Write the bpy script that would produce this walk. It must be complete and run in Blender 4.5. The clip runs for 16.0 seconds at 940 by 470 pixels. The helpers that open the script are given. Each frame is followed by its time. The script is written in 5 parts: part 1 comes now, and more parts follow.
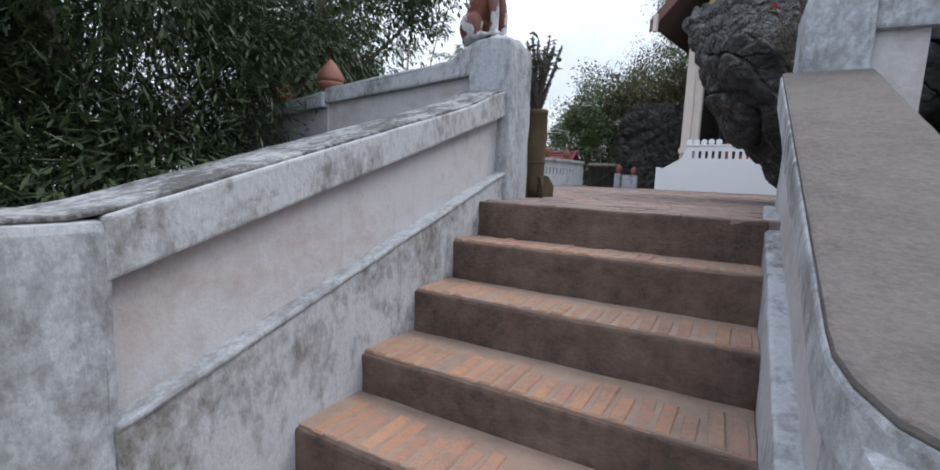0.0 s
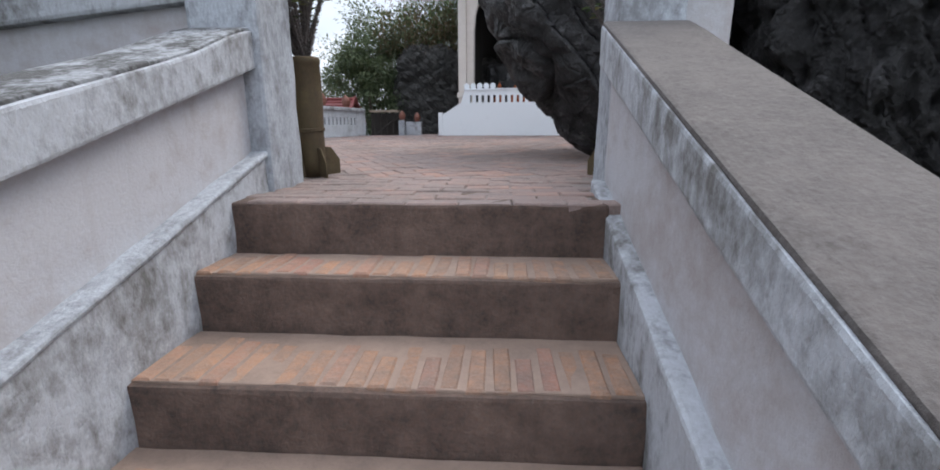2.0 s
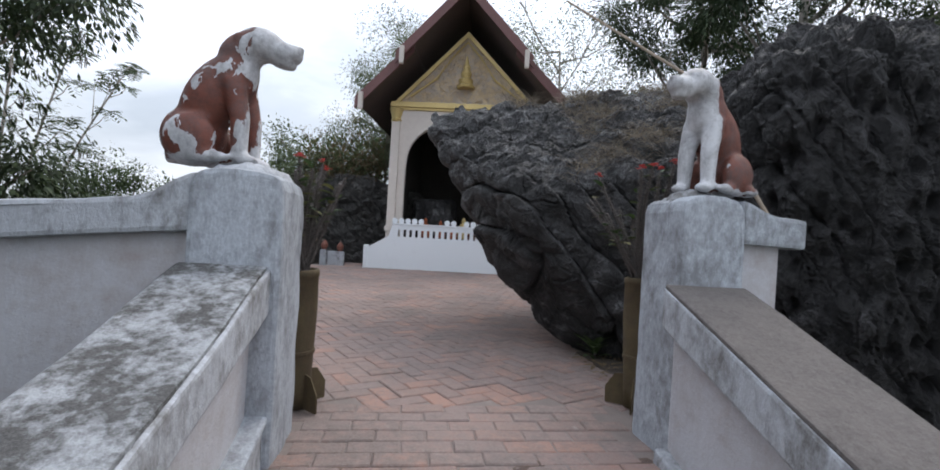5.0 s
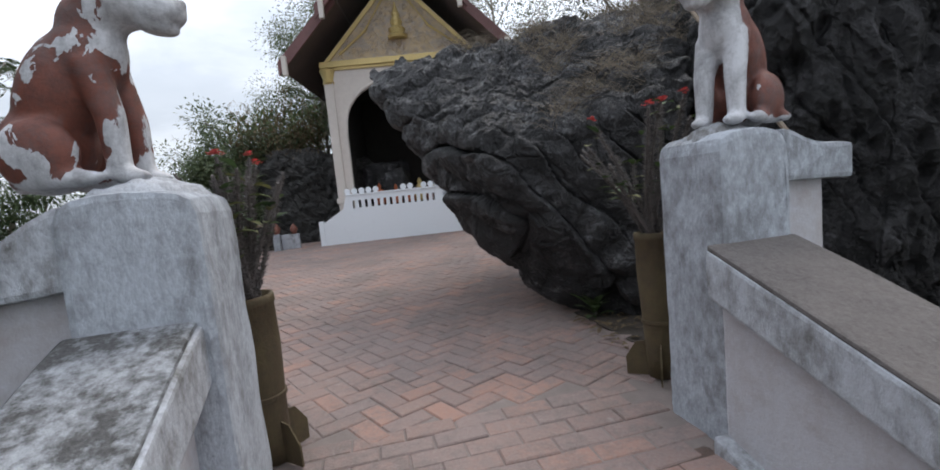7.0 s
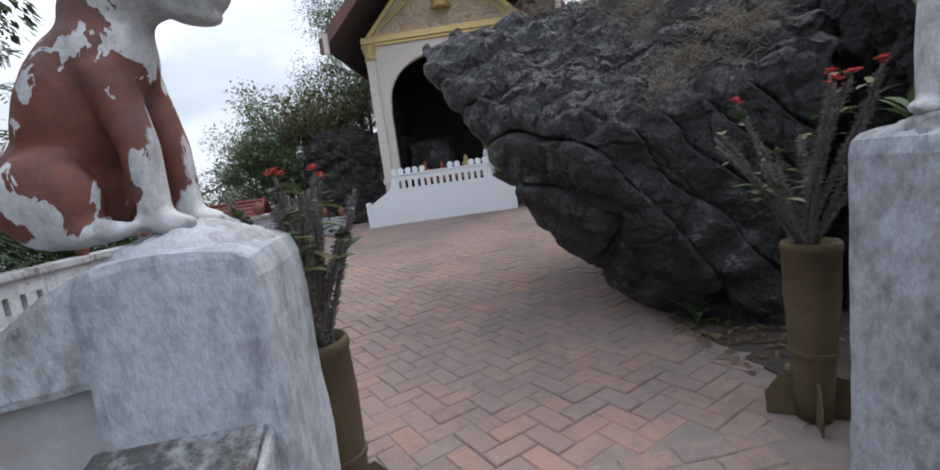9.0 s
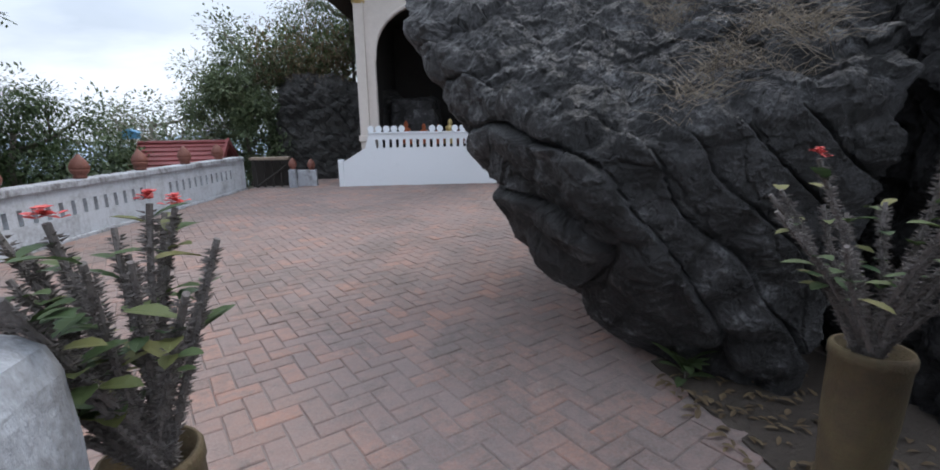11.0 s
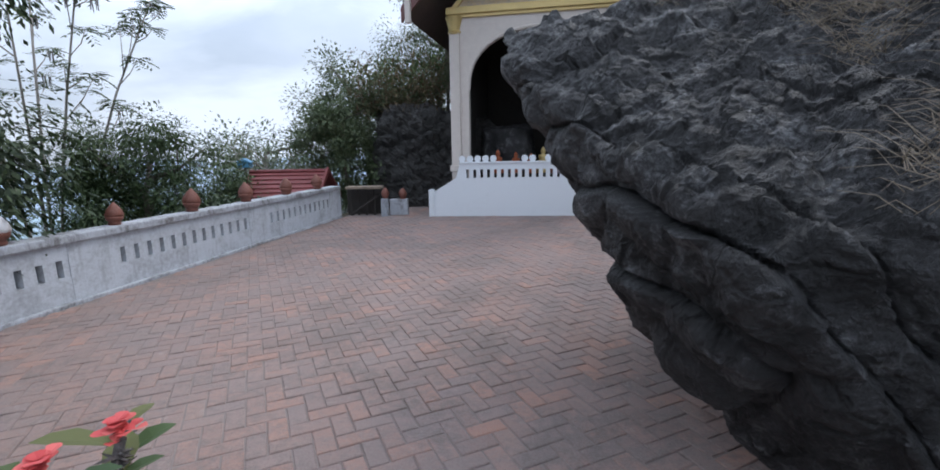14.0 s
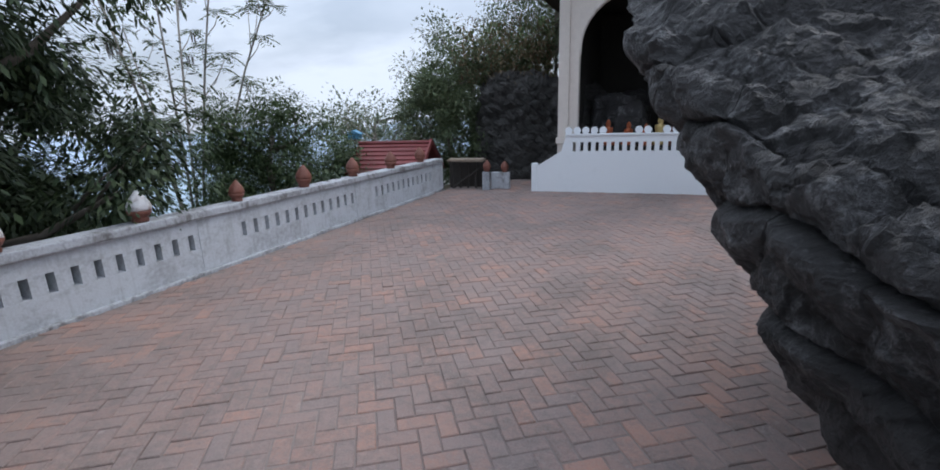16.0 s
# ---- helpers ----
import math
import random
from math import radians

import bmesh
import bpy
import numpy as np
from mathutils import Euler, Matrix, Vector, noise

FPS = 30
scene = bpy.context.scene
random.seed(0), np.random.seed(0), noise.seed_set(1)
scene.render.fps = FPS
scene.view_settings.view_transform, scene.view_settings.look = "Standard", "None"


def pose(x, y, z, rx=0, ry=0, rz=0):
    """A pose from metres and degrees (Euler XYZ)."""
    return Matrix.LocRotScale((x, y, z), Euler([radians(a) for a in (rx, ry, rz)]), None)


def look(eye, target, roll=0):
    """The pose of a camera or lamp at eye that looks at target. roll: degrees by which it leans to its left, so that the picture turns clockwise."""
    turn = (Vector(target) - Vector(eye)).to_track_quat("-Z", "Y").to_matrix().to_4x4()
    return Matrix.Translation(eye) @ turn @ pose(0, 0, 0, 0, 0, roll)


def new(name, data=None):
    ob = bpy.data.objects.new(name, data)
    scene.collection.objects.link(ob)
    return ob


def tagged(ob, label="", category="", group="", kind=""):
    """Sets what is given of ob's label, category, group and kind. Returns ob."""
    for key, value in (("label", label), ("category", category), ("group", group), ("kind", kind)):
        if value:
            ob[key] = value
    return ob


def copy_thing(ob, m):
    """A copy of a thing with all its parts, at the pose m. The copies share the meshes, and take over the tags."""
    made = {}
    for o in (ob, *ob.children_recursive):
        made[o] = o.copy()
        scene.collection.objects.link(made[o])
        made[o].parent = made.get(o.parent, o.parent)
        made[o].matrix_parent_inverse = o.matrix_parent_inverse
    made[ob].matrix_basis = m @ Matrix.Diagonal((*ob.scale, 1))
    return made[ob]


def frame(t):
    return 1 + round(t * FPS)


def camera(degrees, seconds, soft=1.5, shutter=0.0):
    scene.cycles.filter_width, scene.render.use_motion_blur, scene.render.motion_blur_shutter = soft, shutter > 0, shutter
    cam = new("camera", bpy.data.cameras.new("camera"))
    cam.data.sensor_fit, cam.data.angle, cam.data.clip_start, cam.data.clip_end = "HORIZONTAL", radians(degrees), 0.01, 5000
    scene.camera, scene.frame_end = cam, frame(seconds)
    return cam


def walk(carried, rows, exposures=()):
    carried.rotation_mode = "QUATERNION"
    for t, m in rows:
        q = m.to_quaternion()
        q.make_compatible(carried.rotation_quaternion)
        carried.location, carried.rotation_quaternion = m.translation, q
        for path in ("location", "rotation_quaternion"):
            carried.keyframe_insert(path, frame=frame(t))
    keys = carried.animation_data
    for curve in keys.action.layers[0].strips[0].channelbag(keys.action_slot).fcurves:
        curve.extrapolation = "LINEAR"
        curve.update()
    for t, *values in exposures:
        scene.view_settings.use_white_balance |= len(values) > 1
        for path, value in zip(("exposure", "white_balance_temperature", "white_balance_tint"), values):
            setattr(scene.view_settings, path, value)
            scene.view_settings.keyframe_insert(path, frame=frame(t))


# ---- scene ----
from mathutils.bvhtree import BVHTree

cam = camera(90.0, 16.0, soft=1.7)
PATH = [
    (0, (-0.088, -2.671, 0.148), (-1.053, -0.936, -0.099), 2.4),
    (0.5, (-0.197, -2.497, 0.109), (-0.861, -0.631, -0.170), 4.5),
    (1, (-0.306, -2.257, 0.060), (-0.725, -0.332, -0.288), 3.6),
    (1.5, (-0.398, -2.015, 0.180), (-0.798, -0.141, -0.392), 5.0),
    (2, (-0.380, -1.912, 0.317), (-0.501, 0.031, -0.144), -0.2),
    (2.5, (-0.451, -1.834, 0.387), (-0.349, 0.108, -0.081), -4.1),
    (3, (-0.559, -1.779, 0.456), (-0.141, 0.168, 0.266), -3.1),
    (3.5, (-0.758, -1.706, 0.621), (-0.048, 0.163, 0.599), -4.2),
    (4, (-0.932, -1.642, 0.760), (-0.293, 0.252, 0.821), 6.4),
    (4.5, (-1.011, -1.587, 0.836), (-0.687, 0.386, 0.883), 6.2),
    (7, (-1.084, -1.036, 1.024), (-0.634, 0.904, 0.837), -5.8),
    (7.5, (-1.116, -0.922, 1.028), (-0.742, 1.024, 0.758), -1.7),
    (8, (-1.131, -0.809, 1.017), (-0.791, 1.144, 0.749), -3.7),
    (8.5, (-1.186, -0.658, 1.117), (-0.833, 1.289, 0.825), -3.4),
    (9, (-1.212, -0.580, 1.190), (-0.946, 1.381, 0.905), -7.7),
    (11.5, (-1.013, 0.107, 1.394), (-0.712, 2.022, 0.904), 1.8),
    (12, (-1.042, 0.166, 1.405), (-0.902, 2.096, 0.897), 1.0),
    (12.5, (-1.063, 0.216, 1.423), (-0.991, 2.157, 0.947), -2.1),
    (13, (-1.060, 0.324, 1.497), (-1.033, 2.260, 0.994), -5.7),
    (13.5, (-1.064, 0.394, 1.542), (-1.047, 2.343, 1.094), -4.0),
    (14, (-1.024, 0.530, 1.556), (-1.044, 2.496, 1.192), -1.0),
    (14.5, (-0.978, 0.645, 1.624), (-1.166, 2.596, 1.226), -0.7),
    (15, (-0.955, 0.716, 1.694), (-1.254, 2.604, 1.103), -7.4),
    (15.5, (-1.008, 0.781, 1.730), (-1.314, 2.667, 1.139), -2.9),
    (16, (-1.054, 0.898, 1.721), (-1.497, 2.784, 1.222), -1.7),
]
walk(cam, [(t, look(eye, target, roll)) for t, eye, target, roll in PATH],
     exposures=[(0, 0.34, 6700, 10), (1.5, 0.36, 6700, 10), (2.5, 0.60, 6700, 10), (3.5, 0.50, 6600, 10), (4.5, 0.28, 6700, 10), (7, 0.16, 6850, 10), (9, 0.22, 6750, 10), (11.5, 0.32, 6400, 10), (13, 0.28, 6200, 10), (16, 0.04, 6250, 10)])

# ---- world, sun, exposure ----
SUN_ELEV, SUN_ROT = 54.0, 48.0
world = bpy.data.worlds.new("sky")
scene.world = world
world.use_nodes = True
wn = world.node_tree
wn.nodes.clear()
w_out = wn.nodes.new("ShaderNodeOutputWorld")
w_bg = wn.nodes.new("ShaderNodeBackground")
w_sky = wn.nodes.new("ShaderNodeTexSky")
w_sky.sky_type = "NISHITA"
w_sky.sun_disc = False
w_sky.sun_elevation = radians(SUN_ELEV)
w_sky.sun_rotation = radians(SUN_ROT)
w_sky.air_density, w_sky.dust_density, w_sky.ozone_density = 1.0, 3.0, 1.0
w_tc = wn.nodes.new("ShaderNodeTexCoord")
w_map = wn.nodes.new("ShaderNodeMapping")
w_map.inputs["Scale"].default_value = (1.3, 1.3, 3.2)
w_cloud = wn.nodes.new("ShaderNodeTexNoise")
w_cloud.inputs["Scale"].default_value = 2.1
w_cloud.inputs["Detail"].default_value = 5
w_ramp = wn.nodes.new("ShaderNodeValToRGB")
w_ramp.color_ramp.elements[0].position, w_ramp.color_ramp.elements[0].color = 0.30, (0.55, 0.55, 0.55, 1)
w_ramp.color_ramp.elements[1].position, w_ramp.color_ramp.elements[1].color = 0.62, (1, 1, 1, 1)
w_mix = wn.nodes.new("ShaderNodeMix")
w_mix.data_type = "RGBA"
w_mix.inputs["B"].default_value = (8.3, 9.1, 10.5, 1)
wn.links.new(w_tc.outputs["Generated"], w_map.inputs["Vector"])
wn.links.new(w_map.outputs["Vector"], w_cloud.inputs["Vector"])
wn.links.new(w_cloud.outputs["Fac"], w_ramp.inputs["Fac"])
wn.links.new(w_ramp.outputs["Color"], w_mix.inputs["Factor"])
wn.links.new(w_sky.outputs["Color"], w_mix.inputs["A"])
w_gap = wn.nodes.new("ShaderNodeTexNoise")
w_gap.inputs["Scale"].default_value = 1.5
w_gap.inputs["Detail"].default_value = 6
w_gap.inputs["Roughness"].default_value = 0.55
w_gap.inputs["Distortion"].default_value = 0.5
w_gapramp = wn.nodes.new("ShaderNodeValToRGB")
w_gapramp.color_ramp.elements[0].position, w_gapramp.color_ramp.elements[0].color = 0.44, (0, 0, 0, 1)
w_gapramp.color_ramp.elements[1].position, w_gapramp.color_ramp.elements[1].color = 0.64, (0.5, 0.5, 0.5, 1)
w_blue = wn.nodes.new("ShaderNodeMix")
w_blue.data_type = "RGBA"
w_blue.inputs["B"].default_value = (3.4, 4.2, 5.3, 1)
wn.links.new(w_map.outputs["Vector"], w_gap.inputs["Vector"])
wn.links.new(w_gap.outputs["Fac"], w_gapramp.inputs["Fac"])
wn.links.new(w_gapramp.outputs["Color"], w_blue.inputs["Factor"])
wn.links.new(w_mix.outputs["Result"], w_blue.inputs["A"])
w_sep = wn.nodes.new("ShaderNodeSeparateXYZ")
w_grad = wn.nodes.new("ShaderNodeMapRange")
w_grad.inputs["From Min"].default_value, w_grad.inputs["From Max"].default_value = 0.10, 0.75
w_grad.inputs["To Min"].default_value, w_grad.inputs["To Max"].default_value = 0.66, 1.36
w_over = wn.nodes.new("ShaderNodeMix")
w_over.data_type, w_over.blend_type = "RGBA", "MULTIPLY"
w_over.inputs["Factor"].default_value = 1.0
wn.links.new(w_tc.outputs["Generated"], w_sep.inputs[0])
wn.links.new(w_sep.outputs["Z"], w_grad.inputs["Value"])
wn.links.new(w_blue.outputs["Result"], w_over.inputs["A"])
wn.links.new(w_grad.outputs["Result"], w_over.inputs["B"])
wn.links.new(w_over.outputs["Result"], w_bg.inputs["Color"])
w_bg.inputs["Strength"].default_value = 0.15
wn.links.new(w_bg.outputs["Background"], w_out.inputs["Surface"])

sun = new("sun", bpy.data.lights.new("sun", "SUN"))
sun.data.energy, sun.data.angle, sun.data.color = 1.1, radians(24), (1.0, 0.96, 0.9)
_a, _e = radians(SUN_ROT), radians(SUN_ELEV)
sun.matrix_world = look((math.sin(_a) * math.cos(_e) * 50, math.cos(_a) * math.cos(_e) * 50, math.sin(_e) * 50), (0, 0, 0))


# ---- materials ----
def material(name, rough=0.8, metal=0.0):
    m = bpy.data.materials.new(name)
    m.use_nodes = True
    nt = m.node_tree
    b = nt.nodes["Principled BSDF"]
    b.inputs["Roughness"].default_value = rough
    b.inputs["Metallic"].default_value = metal
    return m, nt, b


def coords(nt, scale=(1, 1, 1)):
    tc = nt.nodes.new("ShaderNodeTexCoord")
    mp = nt.nodes.new("ShaderNodeMapping")
    mp.inputs["Scale"].default_value = scale
    nt.links.new(tc.outputs["Object"], mp.inputs["Vector"])
    return mp.outputs["Vector"]


def noise_tex(nt, vec, scale, detail=6, rough=0.6, dist=0.0):
    n = nt.nodes.new("ShaderNodeTexNoise")
    n.inputs["Scale"].default_value = scale
    n.inputs["Detail"].default_value = detail
    n.inputs["Roughness"].default_value = rough
    n.inputs["Distortion"].default_value = dist
    if vec is not None:
        nt.links.new(vec, n.inputs["Vector"])
    return n.outputs["Fac"]


def ramp(nt, fac, stops):
    r = nt.nodes.new("ShaderNodeValToRGB")
    el = r.color_ramp.elements
    while len(el) < len(stops):
        el.new(0.5)
    for e, (p, c) in zip(el, stops):
        e.position = p
        e.color = (c, c, c, 1) if isinstance(c, (int, float)) else (*c, 1)
    nt.links.new(fac, r.inputs["Fac"])
    return r.outputs["Color"]


def mix(nt, fac, a, b, mode="MIX"):
    n = nt.nodes.new("ShaderNodeMix")
    n.data_type = "RGBA"
    n.blend_type = mode
    for key, v in (("Factor", fac), ("A", a), ("B", b)):
        if isinstance(v, (int, float)):
            n.inputs[key].default_value = v if key == "Factor" else (v, v, v, 1)
        elif isinstance(v, tuple):
            n.inputs[key].default_value = (*v, 1)
        else:
            nt.links.new(v, n.inputs[key])
    return n.outputs["Result"]


def bump(nt, b, height, strength=0.4, dist=0.02):
    n = nt.nodes.new("ShaderNodeBump")
    n.inputs["Strength"].default_value = strength
    n.inputs["Distance"].default_value = dist
    nt.links.new(height, n.inputs["Height"])
    nt.links.new(n.outputs["Normal"], b.inputs["Normal"])


def mottled(name, base, stain, fine, rough=0.85, s1=1.5, s2=14.0, s3=60.0, cover=(0.42, 0.68), amount=1.0, bumps=0.5, streak=0.0, metal=0.0, dist=0.015, flow=1.0):
    """A weathered surface: base colour, large stains, fine speckle and relief."""
    m, nt, b = material(name, rough, metal)
    v = coords(nt, (1, 1, flow))
    big = noise_tex(nt, v, s1, 8, 0.65, 0.4)
    mid = noise_tex(nt, v, s2, 6, 0.7)
    tiny = noise_tex(nt, v, s3, 4, 0.7)
    mask = ramp(nt, mix(nt, 0.45, big, mid), [(cover[0], 0.0), (cover[1], amount)])
    col = mix(nt, mask, base, stain)
    if streak:
        vs = coords(nt, (9, 9, 0.6))
        st = ramp(nt, noise_tex(nt, vs, 2.0, 5, 0.6), [(0.52, 0.0), (0.75, streak)])
        col = mix(nt, st, col, stain)
    col = mix(nt, ramp(nt, tiny, [(0.35, 0.0), (0.75, 0.55)]), col, fine)
    nt.links.new(col, b.inputs["Base Color"])
    bump(nt, b, mix(nt, 0.5, mid, tiny), bumps, dist)
    return m


M_WHITE = mottled("whitewash", (0.43, 0.46, 0.505), (0.15, 0.15, 0.157), (0.20, 0.205, 0.215), 0.9, 3.4, 24.0, 70.0, (0.45, 0.60), 0.85, 0.7, 0.3, dist=0.015, flow=0.62)
M_BALWHITE = mottled("balustrade_whitewash", (0.53, 0.56, 0.60), (0.24, 0.24, 0.25), (0.36, 0.37, 0.385), 0.9, 2.4, 18.0, 60.0, (0.47, 0.64), 0.8, 0.5, 0.4)
M_WHITE_WORN = mottled("worn_whitewash", (0.45, 0.47, 0.51), (0.13, 0.125, 0.12), (0.28, 0.28, 0.285), 0.92, 2.2, 18.0, 55.0, (0.465, 0.60), 1.0, 0.9, 0.1, flow=0.6)
M_PANEL = mottled("panel_plaster", (0.46, 0.46, 0.49), (0.34, 0.295, 0.285), (0.40, 0.38, 0.38), 0.9, 0.9, 11.0, 80.0, (0.46, 0.60), 0.85, 0.4, 0.3)
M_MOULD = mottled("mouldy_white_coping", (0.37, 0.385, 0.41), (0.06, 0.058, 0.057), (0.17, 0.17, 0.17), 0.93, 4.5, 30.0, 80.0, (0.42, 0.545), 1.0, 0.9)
M_CEMENT = mottled("grey_cement", (0.105, 0.090, 0.084), (0.062, 0.053, 0.05), (0.165, 0.150, 0.145), 0.88, 1.6, 12.0, 60.0, (0.44, 0.60), 0.9, 0.7)
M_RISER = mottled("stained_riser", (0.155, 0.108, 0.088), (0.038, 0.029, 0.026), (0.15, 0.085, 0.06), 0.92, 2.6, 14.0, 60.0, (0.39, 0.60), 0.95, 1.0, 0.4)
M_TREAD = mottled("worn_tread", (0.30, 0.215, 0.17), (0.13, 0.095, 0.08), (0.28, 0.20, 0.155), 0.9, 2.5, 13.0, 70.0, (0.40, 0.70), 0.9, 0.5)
M_MORTAR = mottled("dusty_mortar", (0.25, 0.205, 0.186), (0.13, 0.105, 0.096), (0.19, 0.158, 0.143), 0.95, 0.8, 9.0, 60.0, (0.38, 0.68), 0.9, 0.6)
M_SHRINEWALL = mottled("fresh_white_paint", (0.74, 0.77, 0.80), (0.55, 0.57, 0.58), (0.68, 0.70, 0.73), 0.7, 1.2, 8.0, 60.0, (0.55, 0.85), 0.6, 0.15)
M_PINK = mottled("pale_column_paint", (0.60, 0.54, 0.49), (0.42, 0.37, 0.34), (0.52, 0.47, 0.43), 0.8, 1.5, 10.0, 60.0, (0.45, 0.75), 0.7, 0.2)
M_RELIEF = mottled("ochre_relief", (0.55, 0.42, 0.28), (0.38, 0.33, 0.31), (0.55, 0.42, 0.22), 0.7, 3.0, 9.0, 30.0, (0.44, 0.56), 0.95, 1.0, dist=0.06)
M_GOLD = mottled("gold_paint", (0.60, 0.45, 0.18), (0.40, 0.29, 0.12), (0.52, 0.40, 0.20), 0.45, 4.0, 18.0, 60.0, (0.45, 0.75), 0.7, 0.4, metal=0.35)
M_MAROON = mottled("maroon_timber", (0.14, 0.055, 0.052), (0.07, 0.03, 0.029), (0.17, 0.085, 0.078), 0.6, 2.0, 14.0, 60.0, (0.42, 0.7), 0.8, 0.3)
M_ROOFTILE = mottled("dark_roof_tile", (0.10, 0.07, 0.06), (0.05, 0.045, 0.042), (0.14, 0.10, 0.085), 0.8, 3.0, 20.0, 60.0, (0.4, 0.7), 0.9, 0.5)
M_REDTILE = mottled("red_roof_tile", (0.19, 0.036, 0.036), (0.10, 0.026, 0.026), (0.22, 0.065, 0.06), 0.6, 2.0, 12.0, 50.0, (0.42, 0.7), 0.8, 0.3)
M_RUST = mottled("rusted_steel", (0.115, 0.092, 0.042), (0.05, 0.036, 0.026), (0.11, 0.062, 0.038), 0.8, 3.0, 12.0, 70.0, (0.38, 0.65), 0.95, 0.5, 0.4, metal=0.2)
M_SOIL = mottled("dark_soil", (0.07, 0.055, 0.045), (0.04, 0.032, 0.028), (0.10, 0.08, 0.06), 0.98, 3.0, 15.0, 60.0, (0.4, 0.7), 0.9, 1.0)
M_BARK = mottled("grey_bark", (0.16, 0.13, 0.11), (0.08, 0.07, 0.06), (0.19, 0.17, 0.15), 0.95, 3.0, 18.0, 60.0, (0.4, 0.7), 0.9, 0.8)
M_PALEBARK = mottled("pale_bark", (0.30, 0.27, 0.24), (0.18, 0.16, 0.14), (0.26, 0.24, 0.22), 0.95, 3.0, 18.0, 60.0, (0.4, 0.7), 0.9, 0.6)
M_DRYGRASS = mottled("dry_grass", (0.20, 0.16, 0.12), (0.10, 0.08, 0.06), (0.25, 0.21, 0.165), 0.95, 3.0, 18.0, 60.0, (0.4, 0.7), 0.8, 0.3)
M_TERRA = mottled("red_brown_paint", (0.17, 0.055, 0.035), (0.09, 0.035, 0.027), (0.22, 0.11, 0.085), 0.65, 3.0, 12.0, 60.0, (0.45, 0.72), 0.8, 0.4)
M_FLAKED = mottled("flaked_white_paint", (0.72, 0.72, 0.74), (0.25, 0.17, 0.14), (0.5, 0.46, 0.45), 0.85, 9.0, 25.0, 70.0, (0.50, 0.62), 0.9, 0.5)
M_ORANGE = mottled("faded_orange_cloth", (0.45, 0.12, 0.05), (0.25, 0.07, 0.04), (0.40, 0.14, 0.07), 0.8, 3.0, 12.0, 60.0, (0.45, 0.72), 0.8, 0.3)
M_TIMBER = mottled("weathered_timber", (0.30, 0.24, 0.18), (0.14, 0.11, 0.085), (0.25, 0.20, 0.16), 0.9, 3.0, 14.0, 60.0, (0.4, 0.7), 0.9, 0.5, 0.5)
# near black: shade inside the shrine and side gate, put into the colour
M_SHADEBLACK = mottled("shade_black", (0.045, 0.04, 0.036), (0.02, 0.018, 0.017), (0.06, 0.05, 0.045), 0.95, 1.5, 8.0, 40.0, (0.4, 0.7), 0.9, 0.6)
M_BLUE = mottled("blue_paint", (0.08, 0.25, 0.42), (0.05, 0.14, 0.25), (0.12, 0.30, 0.45), 0.6, 3.0, 12.0, 60.0, (0.45, 0.72), 0.8, 0.2)


def rock_material(name, light, mid, dark):
    """Grey limestone with pits, cracks and pale lichen."""
    m, nt, b = material(name, 0.58)
    v = coords(nt)
    big = noise_tex(nt, v, 1.1, 8, 0.62, 0.6)
    med = noise_tex(nt, v, 5.0, 10, 0.72, 0.3)
    tiny = noise_tex(nt, v, 40.0, 5, 0.75)
    vs = coords(nt, (1.0, 2.6, 0.9))
    cr = nt.nodes.new("ShaderNodeTexVoronoi")
    cr.feature = "DISTANCE_TO_EDGE"
    cr.inputs["Scale"].default_value = 1.7
    nt.links.new(mix(nt, 0.18, vs, med, "ADD"), cr.inputs["Vector"])
    crack = ramp(nt, cr.outputs["Distance"], [(0.0, 0.0), (0.035, 1.0)])
    col = mix(nt, ramp(nt, mix(nt, 0.5, big, med), [(0.36, 0.0), (0.64, 1.0)]), dark, mid)
    col = mix(nt, ramp(nt, mix(nt, 0.68, tiny, med), [(0.53, 0.0), (0.67, 0.75)]), col, light)
    col = mix(nt, crack, mix(nt, 0.75, col, (0.012, 0.011, 0.011)), col)
    nt.links.new(col, b.inputs["Base Color"])
    h = mix(nt, 0.28, mix(nt, 0.62, med, tiny), crack)
    bump(nt, b, h, 1.0, 0.09)
    return m


M_ROCK = rock_material("limestone", (0.29, 0.29, 0.30), (0.066, 0.064, 0.067), (0.014, 0.0132, 0.0135))
M_CLIFF = rock_material("weathered_rock_face", (0.13, 0.125, 0.12), (0.062, 0.059, 0.056), (0.026, 0.025, 0.024))
M_ROCKDARK = rock_material("dark_limestone", (0.105, 0.10, 0.105), (0.030, 0.028, 0.030), (0.010, 0.0095, 0.01))


